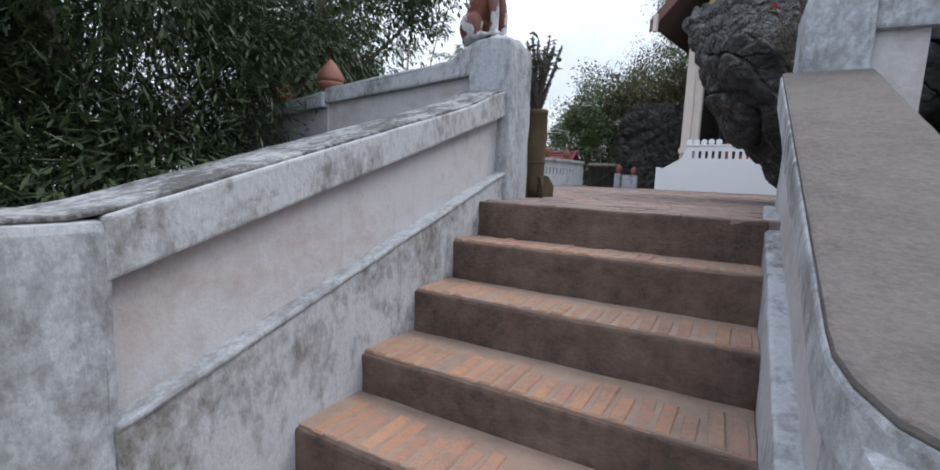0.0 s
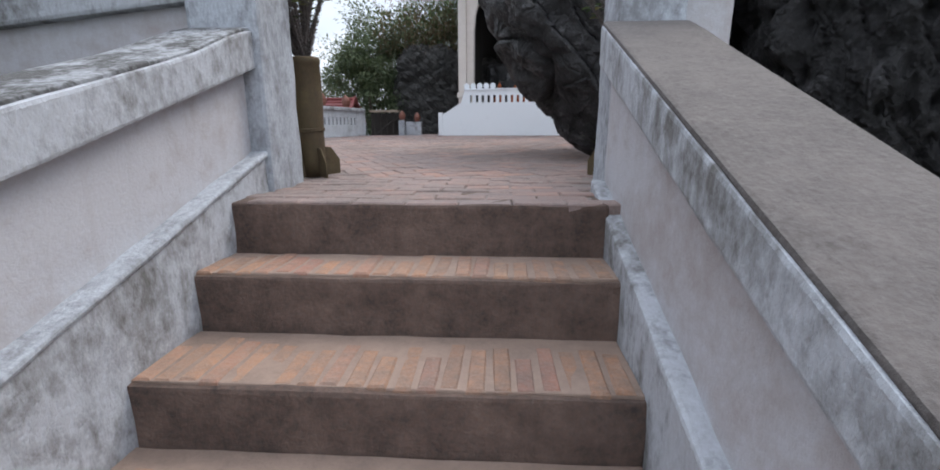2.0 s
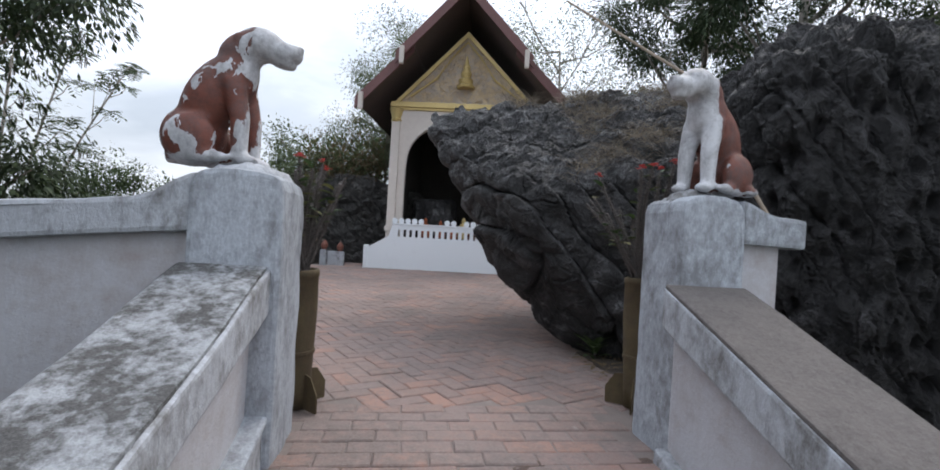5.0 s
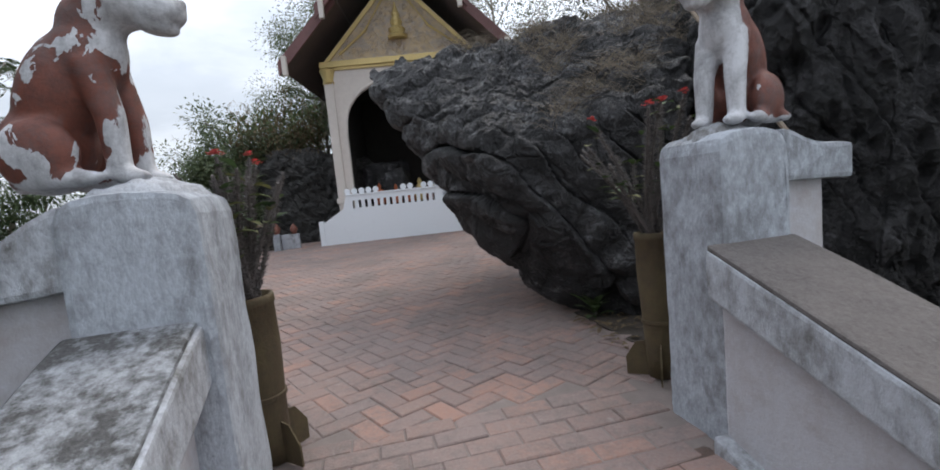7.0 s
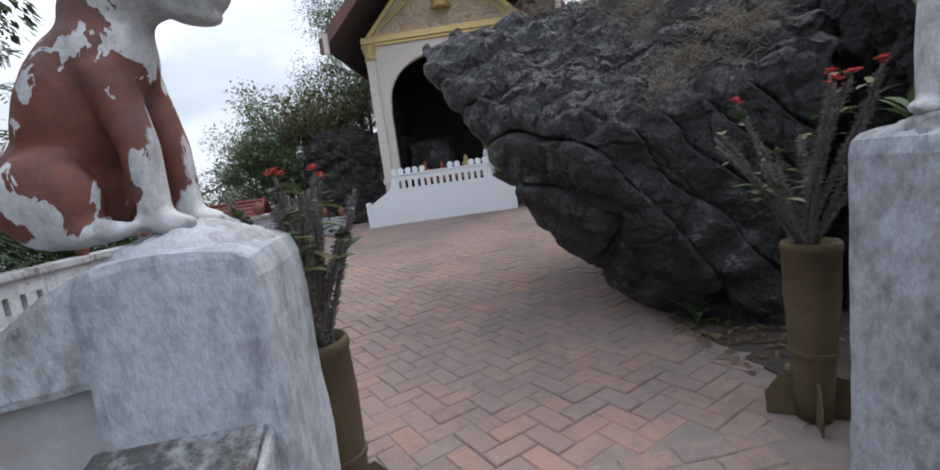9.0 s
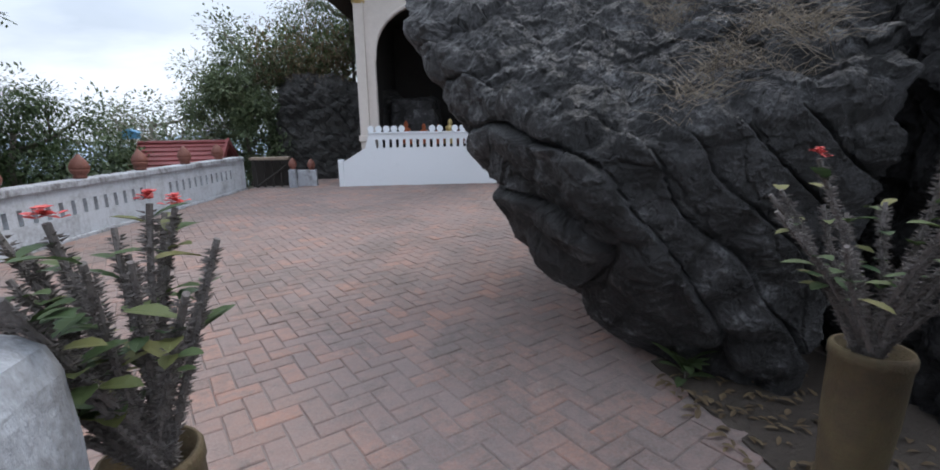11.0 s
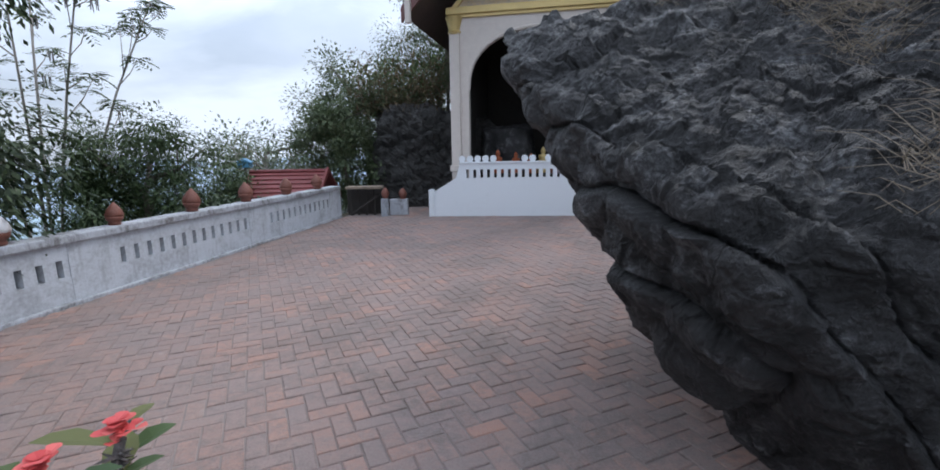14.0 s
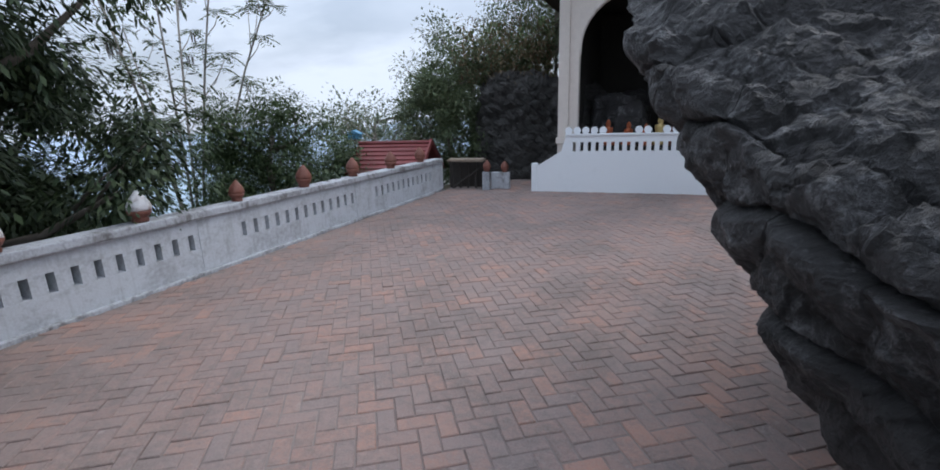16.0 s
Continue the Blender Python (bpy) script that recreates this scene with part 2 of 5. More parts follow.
def brick_material(name, reds, dirt=(0.205, 0.162, 0.150), dust=(0.34, 0.29, 0.27), cover=0.78):
    m, nt, b = material(name, 0.9)
    info = nt.nodes.new("ShaderNodeObjectInfo")
    geo = nt.nodes.new("ShaderNodeNewGeometry")
    add = nt.nodes.new("ShaderNodeMath")
    add.operation = "ADD"
    nt.links.new(info.outputs["Random"], add.inputs[0])
    nt.links.new(geo.outputs["Random Per Island"], add.inputs[1])
    fr = nt.nodes.new("ShaderNodeMath")
    fr.operation = "FRACT"
    nt.links.new(add.outputs[0], fr.inputs[0])
    v = nt.nodes.new("ShaderNodeNewGeometry").outputs["Position"]
    col = ramp(nt, fr.outputs[0], reds)
    grime = noise_tex(nt, v, 1.4, 6, 0.6, 0.3)
    mid = noise_tex(nt, v, 16.0, 6, 0.7)
    tiny = noise_tex(nt, v, 75.0, 4, 0.75)
    col = mix(nt, ramp(nt, mix(nt, 0.4, grime, mid), [(0.42, 0.0), (0.57, cover)]), col, dirt)
    old = noise_tex(nt, v, 0.75, 7, 0.68, 0.8)
    col = mix(nt, ramp(nt, mix(nt, 0.3, old, mid), [(0.47, 0.0), (0.60, 0.62)]), col, (0.12, 0.095, 0.085))
    scuff = noise_tex(nt, v, 4.5, 8, 0.75, 1.2)
    col = mix(nt, ramp(nt, scuff, [(0.60, 0.0), (0.70, 0.6)]), col, dust)
    col = mix(nt, ramp(nt, tiny, [(0.40, 0.0), (0.75, 0.40)]), col, dust)
    nt.links.new(col, b.inputs["Base Color"])
    bump(nt, b, mix(nt, 0.45, mid, tiny), 0.7, 0.016)
    return m


M_PAVER = brick_material("paving_brick", [(0.0, (0.235, 0.16, 0.14)), (0.3, (0.29, 0.19, 0.158)), (0.5, (0.24, 0.178, 0.162)), (0.7, (0.29, 0.185, 0.155)), (0.86, (0.36, 0.195, 0.145)), (1.0, (0.22, 0.165, 0.15))])
M_STEPBRICK = brick_material("step_brick", [(0.0, (0.30, 0.16, 0.10)), (0.4, (0.40, 0.20, 0.11)), (0.7, (0.31, 0.15, 0.11)), (1.0, (0.43, 0.23, 0.13))], (0.27, 0.19, 0.145), (0.36, 0.28, 0.23), 0.6)


def leaf_material(name, a, b_, c, rough=0.68):
    m, nt, b = material(name, rough)
    geo = nt.nodes.new("ShaderNodeNewGeometry")
    col = ramp(nt, geo.outputs["Random Per Island"], [(0.0, a), (0.55, b_), (1.0, c)])
    v = coords(nt)
    col = mix(nt, ramp(nt, noise_tex(nt, v, 0.6, 3), [(0.4, 0.0), (0.65, 0.5)]), col, a)
    nt.links.new(col, b.inputs["Base Color"])
    tr = nt.nodes.new("ShaderNodeBsdfTranslucent")
    nt.links.new(col, tr.inputs["Color"])
    ms = nt.nodes.new("ShaderNodeMixShader")
    ms.inputs["Fac"].default_value = 0.22
    nt.links.new(b.outputs["BSDF"], ms.inputs[1])
    nt.links.new(tr.outputs["BSDF"], ms.inputs[2])
    nt.links.new(ms.outputs["Shader"], nt.nodes["Material Output"].inputs["Surface"])
    return m


M_LEAF_DARK = leaf_material("dark_leaves", (0.018, 0.032, 0.015), (0.035, 0.06, 0.025), (0.07, 0.10, 0.04))
M_LEAF_MID = leaf_material("green_leaves", (0.05, 0.08, 0.032), (0.09, 0.13, 0.05), (0.15, 0.19, 0.075))
M_LEAF_BUSH = leaf_material("glossy_green_leaves", (0.03, 0.055, 0.02), (0.06, 0.095, 0.035), (0.10, 0.14, 0.05))
# two paler greens for trees farther off: haze is put into the leaf colour
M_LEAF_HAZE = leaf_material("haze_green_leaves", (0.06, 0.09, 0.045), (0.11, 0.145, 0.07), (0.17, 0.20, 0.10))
M_LEAF_HAZE_PALE = leaf_material("haze_pale_leaves", (0.07, 0.10, 0.06), (0.12, 0.15, 0.085), (0.18, 0.20, 0.11))
M_LEAF_DRY = leaf_material("dry_leaves", (0.10, 0.07, 0.04), (0.17, 0.12, 0.07), (0.24, 0.18, 0.10), 0.8)
M_LEAF_POT = leaf_material("succulent_leaves", (0.03, 0.06, 0.022), (0.06, 0.095, 0.03), (0.15, 0.14, 0.045))
M_FLOWER = leaf_material("coral_petals", (0.52, 0.06, 0.06), (0.62, 0.10, 0.10), (0.70, 0.17, 0.15))
M_STEM = mottled("thorny_stem", (0.125, 0.108, 0.10), (0.06, 0.052, 0.05), (0.22, 0.20, 0.195), 0.95, 5.0, 30.0, 90.0, (0.4, 0.7), 0.9, 0.6)


def statue_material(name, low, fore, patchy):
    """Red-brown paint over white cement: white legs, muzzle and chest, and flaked patches elsewhere."""
    m, nt, b = material(name, 0.62)
    v = coords(nt)
    n1 = noise_tex(nt, coords(nt, (1, 1, 0.7)), 8.5, 5, 0.55, 0.6)
    mid = noise_tex(nt, v, 22.0, 6, 0.7)
    tiny = noise_tex(nt, v, 80.0, 4, 0.7)
    sx = nt.nodes.new("ShaderNodeSeparateXYZ")
    nt.links.new(v, sx.inputs[0])

    def scaled(value, factor, shift):
        n = nt.nodes.new("ShaderNodeMath")
        n.operation = "MULTIPLY_ADD"
        n.inputs[1].default_value, n.inputs[2].default_value = factor, shift
        nt.links.new(value, n.inputs[0])
        return n.outputs[0]
    body = ramp(nt, scaled(sx.outputs["X"], 1.0, 0.5), [(0.5 + fore, 0.0), (0.58 + fore, 0.62)])
    foot = ramp(nt, scaled(sx.outputs["Z"], 1.0, 0.0), [(low, 0.62), (low + 0.12, 0.0)])
    front = mix(nt, 1.0, body, foot, "ADD")
    patch = ramp(nt, n1, [(patchy, 0.0), (patchy + 0.10, 1.0)])
    mask = ramp(nt, mix(nt, 0.34, mix(nt, 1.0, front, patch, "ADD"), noise_tex(nt, coords(nt, (1, 1, 0.35)), 24.0, 5, 0.65)), [(0.455, 0.0), (0.475, 1.0)])
    red = mix(nt, ramp(nt, mid, [(0.4, 0.0), (0.7, 0.8)]), (0.16, 0.046, 0.028), (0.06, 0.024, 0.02))
    white = mix(nt, ramp(nt, mix(nt, 0.3, noise_tex(nt, coords(nt, (1, 1, 0.25)), 16.0, 6, 0.7), tiny), [(0.44, 0.0), (0.66, 0.8)]), (0.56, 0.56, 0.585), (0.22, 0.215, 0.215))
    col = mix(nt, mask, red, white)
    dirt = ramp(nt, noise_tex(nt, v, 5.0, 7, 0.7, 0.5), [(0.46, 0.0), (0.66, 0.65)])
    col = mix(nt, dirt, col, (0.085, 0.083, 0.085))
    nt.links.new(col, b.inputs["Base Color"])
    bump(nt, b, mix(nt, 0.35, mix(nt, 0.5, mid, tiny), mask), 0.7, 0.008)
    return m


M_STATUE = statue_material("painted_statue", -0.02, 0.05, 0.50)
M_STATUE_RED = statue_material("red_backed_statue", -0.05, -0.005, 0.62)


# ---- mesh helpers ----
def finish(name, bm, mat, smooth=False):
    me = bpy.data.meshes.new(name)
    bmesh.ops.recalc_face_normals(bm, faces=bm.faces)
    bm.to_mesh(me)
    bm.free()
    me.materials.append(mat)
    if smooth:
        for p in me.polygons:
            p.use_smooth = True
    return me


def thing(name, bm, mat, label, category, group="", kind="", at=None, smooth=False):
    ob = new(name, finish(name, bm, mat, smooth))
    if at is not None:
        ob.matrix_world = at
    return tagged(ob, label, category, group, kind)


def holder(name, label, category, group="", kind="", at=None):
    ob = new(name)
    ob.empty_display_size = 0.1
    if at is not None:
        ob.matrix_world = at
    return tagged(ob, label, category, group, kind)


def part(name, bm, mat, parent, label="", smooth=False, at=None):
    ob = new(name, finish(name, bm, mat, smooth))
    ob.parent = parent
    if at is not None:
        ob.matrix_basis = at
    return tagged(ob, label)


def box(bm, x0, x1, y0, y1, z0, z1, bevel=0.0, segs=2):
    r = bmesh.ops.create_cube(bm, size=1)
    bmesh.ops.scale(bm, vec=(x1 - x0, y1 - y0, z1 - z0), verts=r["verts"])
    bmesh.ops.translate(bm, vec=((x0 + x1) / 2, (y0 + y1) / 2, (z0 + z1) / 2), verts=r["verts"])
    if bevel:
        ed = list({e for v in r["verts"] for e in v.link_edges})
        bmesh.ops.bevel(bm, geom=ed, offset=bevel, segments=segs, affect="EDGES", profile=0.6)
    return bm


def prism(bm, outline, axis, a, b, bevel=0.0):
    """Extrudes an outline of (u, v) along an axis: 'x' takes (y, z), 'y' takes (x, z), 'z' takes (x, y)."""
    def at(u, v, w):
        return {"x": (w, u, v), "y": (u, w, v), "z": (u, v, w)}[axis]
    lo = [bm.verts.new(at(u, v, a)) for u, v in outline]
    hi = [bm.verts.new(at(u, v, b)) for u, v in outline]
    n = len(outline)
    faces = [bm.faces.new(lo[::-1]), bm.faces.new(hi)]
    for i in range(n):
        faces.append(bm.faces.new((lo[i], lo[(i + 1) % n], hi[(i + 1) % n], hi[i])))
    bmesh.ops.recalc_face_normals(bm, faces=faces)
    if bevel:
        ed = list({e for f in faces for e in f.edges if e.calc_face_angle(0) > 0.5})
        bmesh.ops.bevel(bm, geom=ed, offset=bevel, segments=2, affect="EDGES", profile=0.6)
    return bm


def lathe(bm, profile, segs=16, x=0.0, y=0.0, z=0.0):
    """Turns (radius, height) pairs about an upright axis."""
    rings = []
    for r, h in profile:
        rings.append([bm.verts.new((x + r * math.cos(2 * math.pi * i / segs), y + r * math.sin(2 * math.pi * i / segs), z + h)) for i in range(segs)])
    for a, b in zip(rings, rings[1:]):
        for i in range(segs):
            j = (i + 1) % segs
            bm.faces.new((a[i], a[j], b[j], b[i]))
    bm.faces.new(rings[0][::-1])
    bm.faces.new(rings[-1])
    return bm


def tube(bm, points, r0, r1, segs=6):
    """A tapered limb along a line of points."""
    pts = [Vector(p) for p in points]
    rings = []
    for i, p in enumerate(pts):
        d = (pts[min(i + 1, len(pts) - 1)] - pts[max(i - 1, 0)]).normalized()
        u = d.orthogonal().normalized()
        w = d.cross(u)
        r = r0 + (r1 - r0) * i / max(1, len(pts) - 1)
        rings.append([bm.verts.new(p + (u * math.cos(2 * math.pi * k / segs) + w * math.sin(2 * math.pi * k / segs)) * r) for k in range(segs)])
    for a, b in zip(rings, rings[1:]):
        best = min(range(segs), key=lambda s: (a[0].co - b[s].co).length)
        b[:] = b[best:] + b[:best]
        for k in range(segs):
            bm.faces.new((a[k], a[(k + 1) % segs], b[(k + 1) % segs], b[k]))
    bm.faces.new(rings[0][::-1])
    bm.faces.new(rings[-1])
    return bm


def roughen(bm, amount, scale, cuts_len=0.08):
    """Breaks long edges up and shifts the points a little, for hand-plastered faces."""
    for _ in range(4):
        ed = [e for e in bm.edges if e.calc_length() > cuts_len * 1.6]
        if not ed or len(bm.verts) > 6000:
            break
        bmesh.ops.subdivide_edges(bm, edges=ed, cuts=1, use_grid_fill=True)
    bmesh.ops.recalc_face_normals(bm, faces=bm.faces)
    bm.normal_update()
    for v in bm.verts:
        n = noise.noise(v.co * scale) + 0.5 * noise.noise(v.co * scale * 3.1)
        v.co += v.normal * n * amount
    return bm


# ---- ground and distance ----
def smooth(a, b, x):
    t = min(1.0, max(0.0, (x - a) / (b - a)))
    return t * t * (3 - 2 * t)


def ground_height(x, y):
    stairs = -0.85 + 0.47 * min(0.0, max(y, -6.0))
    edge = 0.3 + 1.6 * smooth(0.7, 1.5, x)
    if y <= edge:
        z = stairs + smooth(0.8, 2.4, x) * (min(-0.9, stairs + 0.6) - stairs) if x > 0 else stairs
    else:
        z = -0.16
    west = max(0.0, -6.5 + 0.16 * min(y, 14.0) - x if y > 0.9 else -2.1 - x)
    z -= smooth(0, 3.5, west) * 1.6 + min(west, 160) * 0.30
    north = max(0.0, y - 17)
    east = max(0.0, x - 5)
    z += min(north, 60) * 0.16 * smooth(-9, 0, x) + min(east, 60) * 0.09
    far = math.hypot(x, y)
    z += noise.noise(Vector((x * 0.35, y * 0.35, 0))) * 0.25 * smooth(4.0, 12.0, far)
    return z - smooth(150, 900, far) * 25


def make_ground():
    steps = [0.0]
    while steps[-1] < 2500:
        steps.append(steps[-1] + max(0.45, steps[-1] * 0.09))
    axis = [-s for s in reversed(steps[1:])] + steps
    verts = [(x - 1, y + 4, ground_height(x - 1, y + 4)) for y in axis for x in axis]
    n = len(axis)
    faces = [(j * n + i, j * n + i + 1, (j + 1) * n + i + 1, (j + 1) * n + i) for j in range(n - 1) for i in range(n - 1)]
    me = bpy.data.meshes.new("ground")
    me.from_pydata(verts, [], faces)
    m, nt, b = material("earth_with_far_haze", 0.98)
    v = coords(nt)
    near = mix(nt, ramp(nt, mix(nt, 0.5, noise_tex(nt, v, 0.4, 8), noise_tex(nt, v, 5.0, 6)), [(0.4, 0.0), (0.65, 0.9)]), (0.13, 0.11, 0.075), (0.06, 0.065, 0.035))
    # distance haze is put into the colour: earth fades to pale blue with range
    far_haze_col = mix(nt, ramp(nt, noise_tex(nt, v, 0.03, 6), [(0.4, 0.0), (0.6, 1.0)]), (0.30, 0.38, 0.45), (0.24, 0.33, 0.37))
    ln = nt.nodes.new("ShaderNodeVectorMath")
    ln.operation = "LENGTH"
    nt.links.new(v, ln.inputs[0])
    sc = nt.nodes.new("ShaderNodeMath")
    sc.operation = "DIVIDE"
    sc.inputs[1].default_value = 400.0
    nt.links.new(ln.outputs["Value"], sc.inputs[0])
    nt.links.new(mix(nt, ramp(nt, sc.outputs[0], [(0.05, 0.0), (0.4, 1.0)]), near, far_haze_col), b.inputs["Base Color"])
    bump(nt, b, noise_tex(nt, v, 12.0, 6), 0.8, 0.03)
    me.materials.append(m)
    for p in me.polygons:
        p.use_smooth = True
    return tagged(new("ground", me), "dry hillside earth with sparse green cover, tinted with blue haze far off", "ground", kind="structure")


make_ground()


def make_far_hills():
    """Long ridges beyond the valley, with blue haze put into their colour."""
    bm = bmesh.new()
    for k, (dist, height, base) in enumerate(((700, 22, -95), (1300, 60, -110))):
        rows = []
        for i in range(121):
            a = radians(-30 + 240 * i / 120)
            h = height * (0.45 + 0.9 * abs(noise.noise(Vector((i * 0.11, k * 7.3, 0)))) + 0.25 * noise.noise(Vector((i * 0.5, k, 2))))
            d = Vector((math.cos(a) * dist, math.sin(a) * dist, 0))
            rows.append((bm.verts.new(d + Vector((0, 0, base))), bm.verts.new(d * 1.2 + Vector((0, 0, base + h + 40)))))
        for a, b in zip(rows, rows[1:]):
            bm.faces.new((a[0], b[0], b[1], a[1]))
    thing("backdrop", bm, mottled("haze_tinted_forest", (0.36, 0.44, 0.54), (0.30, 0.38, 0.48), (0.38, 0.46, 0.55), 1.0, 0.01, 0.05, 0.2, (0.4, 0.6), 0.8, 0.0), "far forested hills tinted with blue haze", "hills", kind="structure", smooth=True)


make_far_hills()

# ---- stairs ----
EDGE_Y = [0.0, -0.30, -0.68, -1.08, -1.46, -1.84, -2.22, -2.60, -2.98, -3.36, -3.74]
EDGE_Z = [0.0, -0.235, -0.465, -0.685, -0.87, -1.05, -1.23, -1.41, -1.59, -1.77, -1.95]
STAIR_X0, STAIR_X1 = -1.55, 0.065
rng = random.Random(11)


def step_brick_mesh():
    bm = bmesh.new()
    box(bm, -0.030, 0.030, -0.30, 0.0, -0.05, 0.0)
    top = [e for e in bm.edges if all(v.co.z > -0.01 for v in e.verts)]
    bmesh.ops.bevel(bm, geom=top, offset=0.008, segments=1, affect="EDGES")
    return finish("step_brick", bm, M_STEPBRICK)


def make_stairs():
    stair = holder("staircase", "worn brick and cement stairs between white walls", "stairs", kind="structure")
    for k in range(1, len(EDGE_Y) - 1):
        wide = EDGE_Y[k] < -1.9
        x0, x1 = (STAIR_X0 - 0.3, STAIR_X1 + 0.5) if wide else (STAIR_X0, STAIR_X1)
        bm = bmesh.new()
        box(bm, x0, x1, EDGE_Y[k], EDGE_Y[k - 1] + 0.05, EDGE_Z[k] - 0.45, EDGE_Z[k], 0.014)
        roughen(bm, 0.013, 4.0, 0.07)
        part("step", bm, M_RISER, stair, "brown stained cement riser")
        bm = bmesh.new()
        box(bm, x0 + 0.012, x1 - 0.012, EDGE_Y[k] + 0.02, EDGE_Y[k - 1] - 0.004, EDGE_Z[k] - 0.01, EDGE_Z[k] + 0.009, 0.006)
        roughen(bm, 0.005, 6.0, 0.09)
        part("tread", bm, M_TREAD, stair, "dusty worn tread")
    bm = bmesh.new()
    box(bm, STAIR_X0, STAIR_X1, 0.0, 0.40, -0.6, -0.010, 0.014)
    roughen(bm, 0.013, 4.0, 0.07)
    part("step", bm, M_RISER, stair, "brown stained top riser")
    return stair


stair = make_stairs()


# ---- side walls of the stairs ----
def loft(bm, ys, x_in, x_out, top, low):
    """A sloping beam along y: each station has its own inner and outer x, top and underside."""
    rings = [[bm.verts.new(c) for c in ((x_in(y), y, low(y)), (x_out(y), y, low(y)), (x_out(y), y, top(y)), (x_in(y), y, top(y)))] for y in ys]
    for a, b in zip(rings, rings[1:]):
        for k in range(4):
            bm.faces.new((a[k], a[(k + 1) % 4], b[(k + 1) % 4], b[k]))
    bm.faces.new(rings[0][::-1])
    bm.faces.new(rings[-1])
    bmesh.ops.recalc_face_normals(bm, faces=bm.faces)
    ed = [e for e in bm.edges if e.calc_face_angle(0) > 0.6]
    bmesh.ops.bevel(bm, geom=ed, offset=0.012, segments=2, affect="EDGES", profile=0.6)
    return bm


def stations(a, b, n=26):
    return [a + (b - a) * i / n for i in range(n + 1)]


def west_rail(y):
    return max(0.606 + 0.29 * y, -0.004) + 0.035 * smooth(-0.2, 0.3, y)


def west_panel(y):
    return 0.466 + 0.309 * y


def west_plinth(y):
    return 0.065 + 0.318 * y


def west_wall():
    wall = holder("wall_west", "whitewashed stair parapet with a sunk panel and grime", "parapet wall", kind="structure")
    xi, xo = -1.53, -1.84
    ys = stations(-2.07, 0.35)
    bm = loft(bmesh.new(), ys, lambda y: xi - 0.055, lambda y: xo + 0.05, lambda y: west_panel(y) + 0.03, lambda y: west_plinth(y) - 0.06)
    roughen(bm, 0.004, 4.0, 0.12)
    part("panel", bm, M_PANEL, wall, "sunk panel of faded plaster")
    bm = loft(bmesh.new(), ys, lambda y: xi + 0.012, lambda y: xo + 0.02, west_plinth, lambda y: west_plinth(y) - 0.75)
    roughen(bm, 0.005, 5.0, 0.08)
    part("plinth", bm, M_WHITE_WORN, wall, "grimy plinth along the steps")
    bm = loft(bmesh.new(), ys, lambda y: xi + 0.022, lambda y: xo + 0.02, lambda y: west_plinth(y) + 0.014, lambda y: west_plinth(y) - 0.012)
    roughen(bm, 0.005, 7.0, 0.08)
    part("ledge", bm, M_WHITE, wall, "thin pale ledge under the panel")
    bm = loft(bmesh.new(), ys, lambda y: xi + 0.008, lambda y: xo, west_rail, west_panel)
    roughen(bm, 0.003, 5.0, 0.10)
    part("rail", bm, M_WHITE_WORN, wall, "peeling white rail")
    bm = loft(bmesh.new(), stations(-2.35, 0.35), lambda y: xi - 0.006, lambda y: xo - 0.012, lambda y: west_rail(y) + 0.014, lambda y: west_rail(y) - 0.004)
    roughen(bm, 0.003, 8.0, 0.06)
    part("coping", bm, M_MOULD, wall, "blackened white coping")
    bm = bmesh.new()
    prism(bm, [(-2.34, -0.006), (-2.05, -0.006), (-2.05, -2.4), (-2.32, -2.4), (-2.33, -0.7)], "x", xo, xi + 0.008, 0.03)
    roughen(bm, 0.007, 4.0, 0.09)
    part("end_pier", bm, M_WHITE, wall, "whitewashed end pier")
    return wall


def east_rail(y):
    return 0.60 + 0.405 * y


def east_in(y):
    """The inner edge, rounded off at the lower end."""
    d = min(0.22, max(0.0, -1.72 - y))
    return 0.062 + 0.22 - math.sqrt(max(0.0, 0.22 ** 2 - d * d))


def east_wall():
    wall = holder("wall_east", "whitewashed stair parapet topped with grey cement", "parapet wall", kind="structure")
    ys = stations(-1.93, 0.35, 40)
    bm = loft(bmesh.new(), ys, lambda y: east_in(y) + 0.055, lambda y: 0.38, lambda y: 0.46 + 0.385 * y, lambda y: -0.13 + 0.33 * y)
    roughen(bm, 0.004, 4.0, 0.12)
    part("panel", bm, M_PANEL, wall, "sunk panel of faded plaster")
    bm = loft(bmesh.new(), ys, lambda y: east_in(y) - 0.006, lambda y: 0.40, lambda y: -0.055 + 0.33 * y, lambda y: -0.75 + 0.40 * y)
    roughen(bm, 0.006, 5.0, 0.08)
    part("plinth", bm, M_WHITE_WORN, wall, "grimy plinth along the steps")
    bm = loft(bmesh.new(), ys, east_in, lambda y: 0.43, lambda y: east_rail(y) - 0.002, lambda y: 0.435 + 0.385 * y)
    roughen(bm, 0.003, 5.0, 0.09)
    part("rail", bm, M_WHITE_WORN, wall, "peeling white rail with rubbed grey patches")
    bm = loft(bmesh.new(), ys, lambda y: east_in(y) + 0.006, lambda y: 0.445, lambda y: east_rail(y) + 0.014, lambda y: east_rail(y) - 0.01)
    roughen(bm, 0.003, 4.0, 0.09)
    part("coping", bm, M_CEMENT, wall, "smooth grey cement coping")
    bm = bmesh.new()
    box(bm, 0.09, 0.42, -1.915, -1.60, -2.4, east_rail(-1.915) - 0.02, 0.05)
    roughen(bm, 0.006, 4.0, 0.10)
    part("end_pier", bm, M_WHITE_WORN, wall, "grimy end face")
    return wall


west_wall()
east_wall()


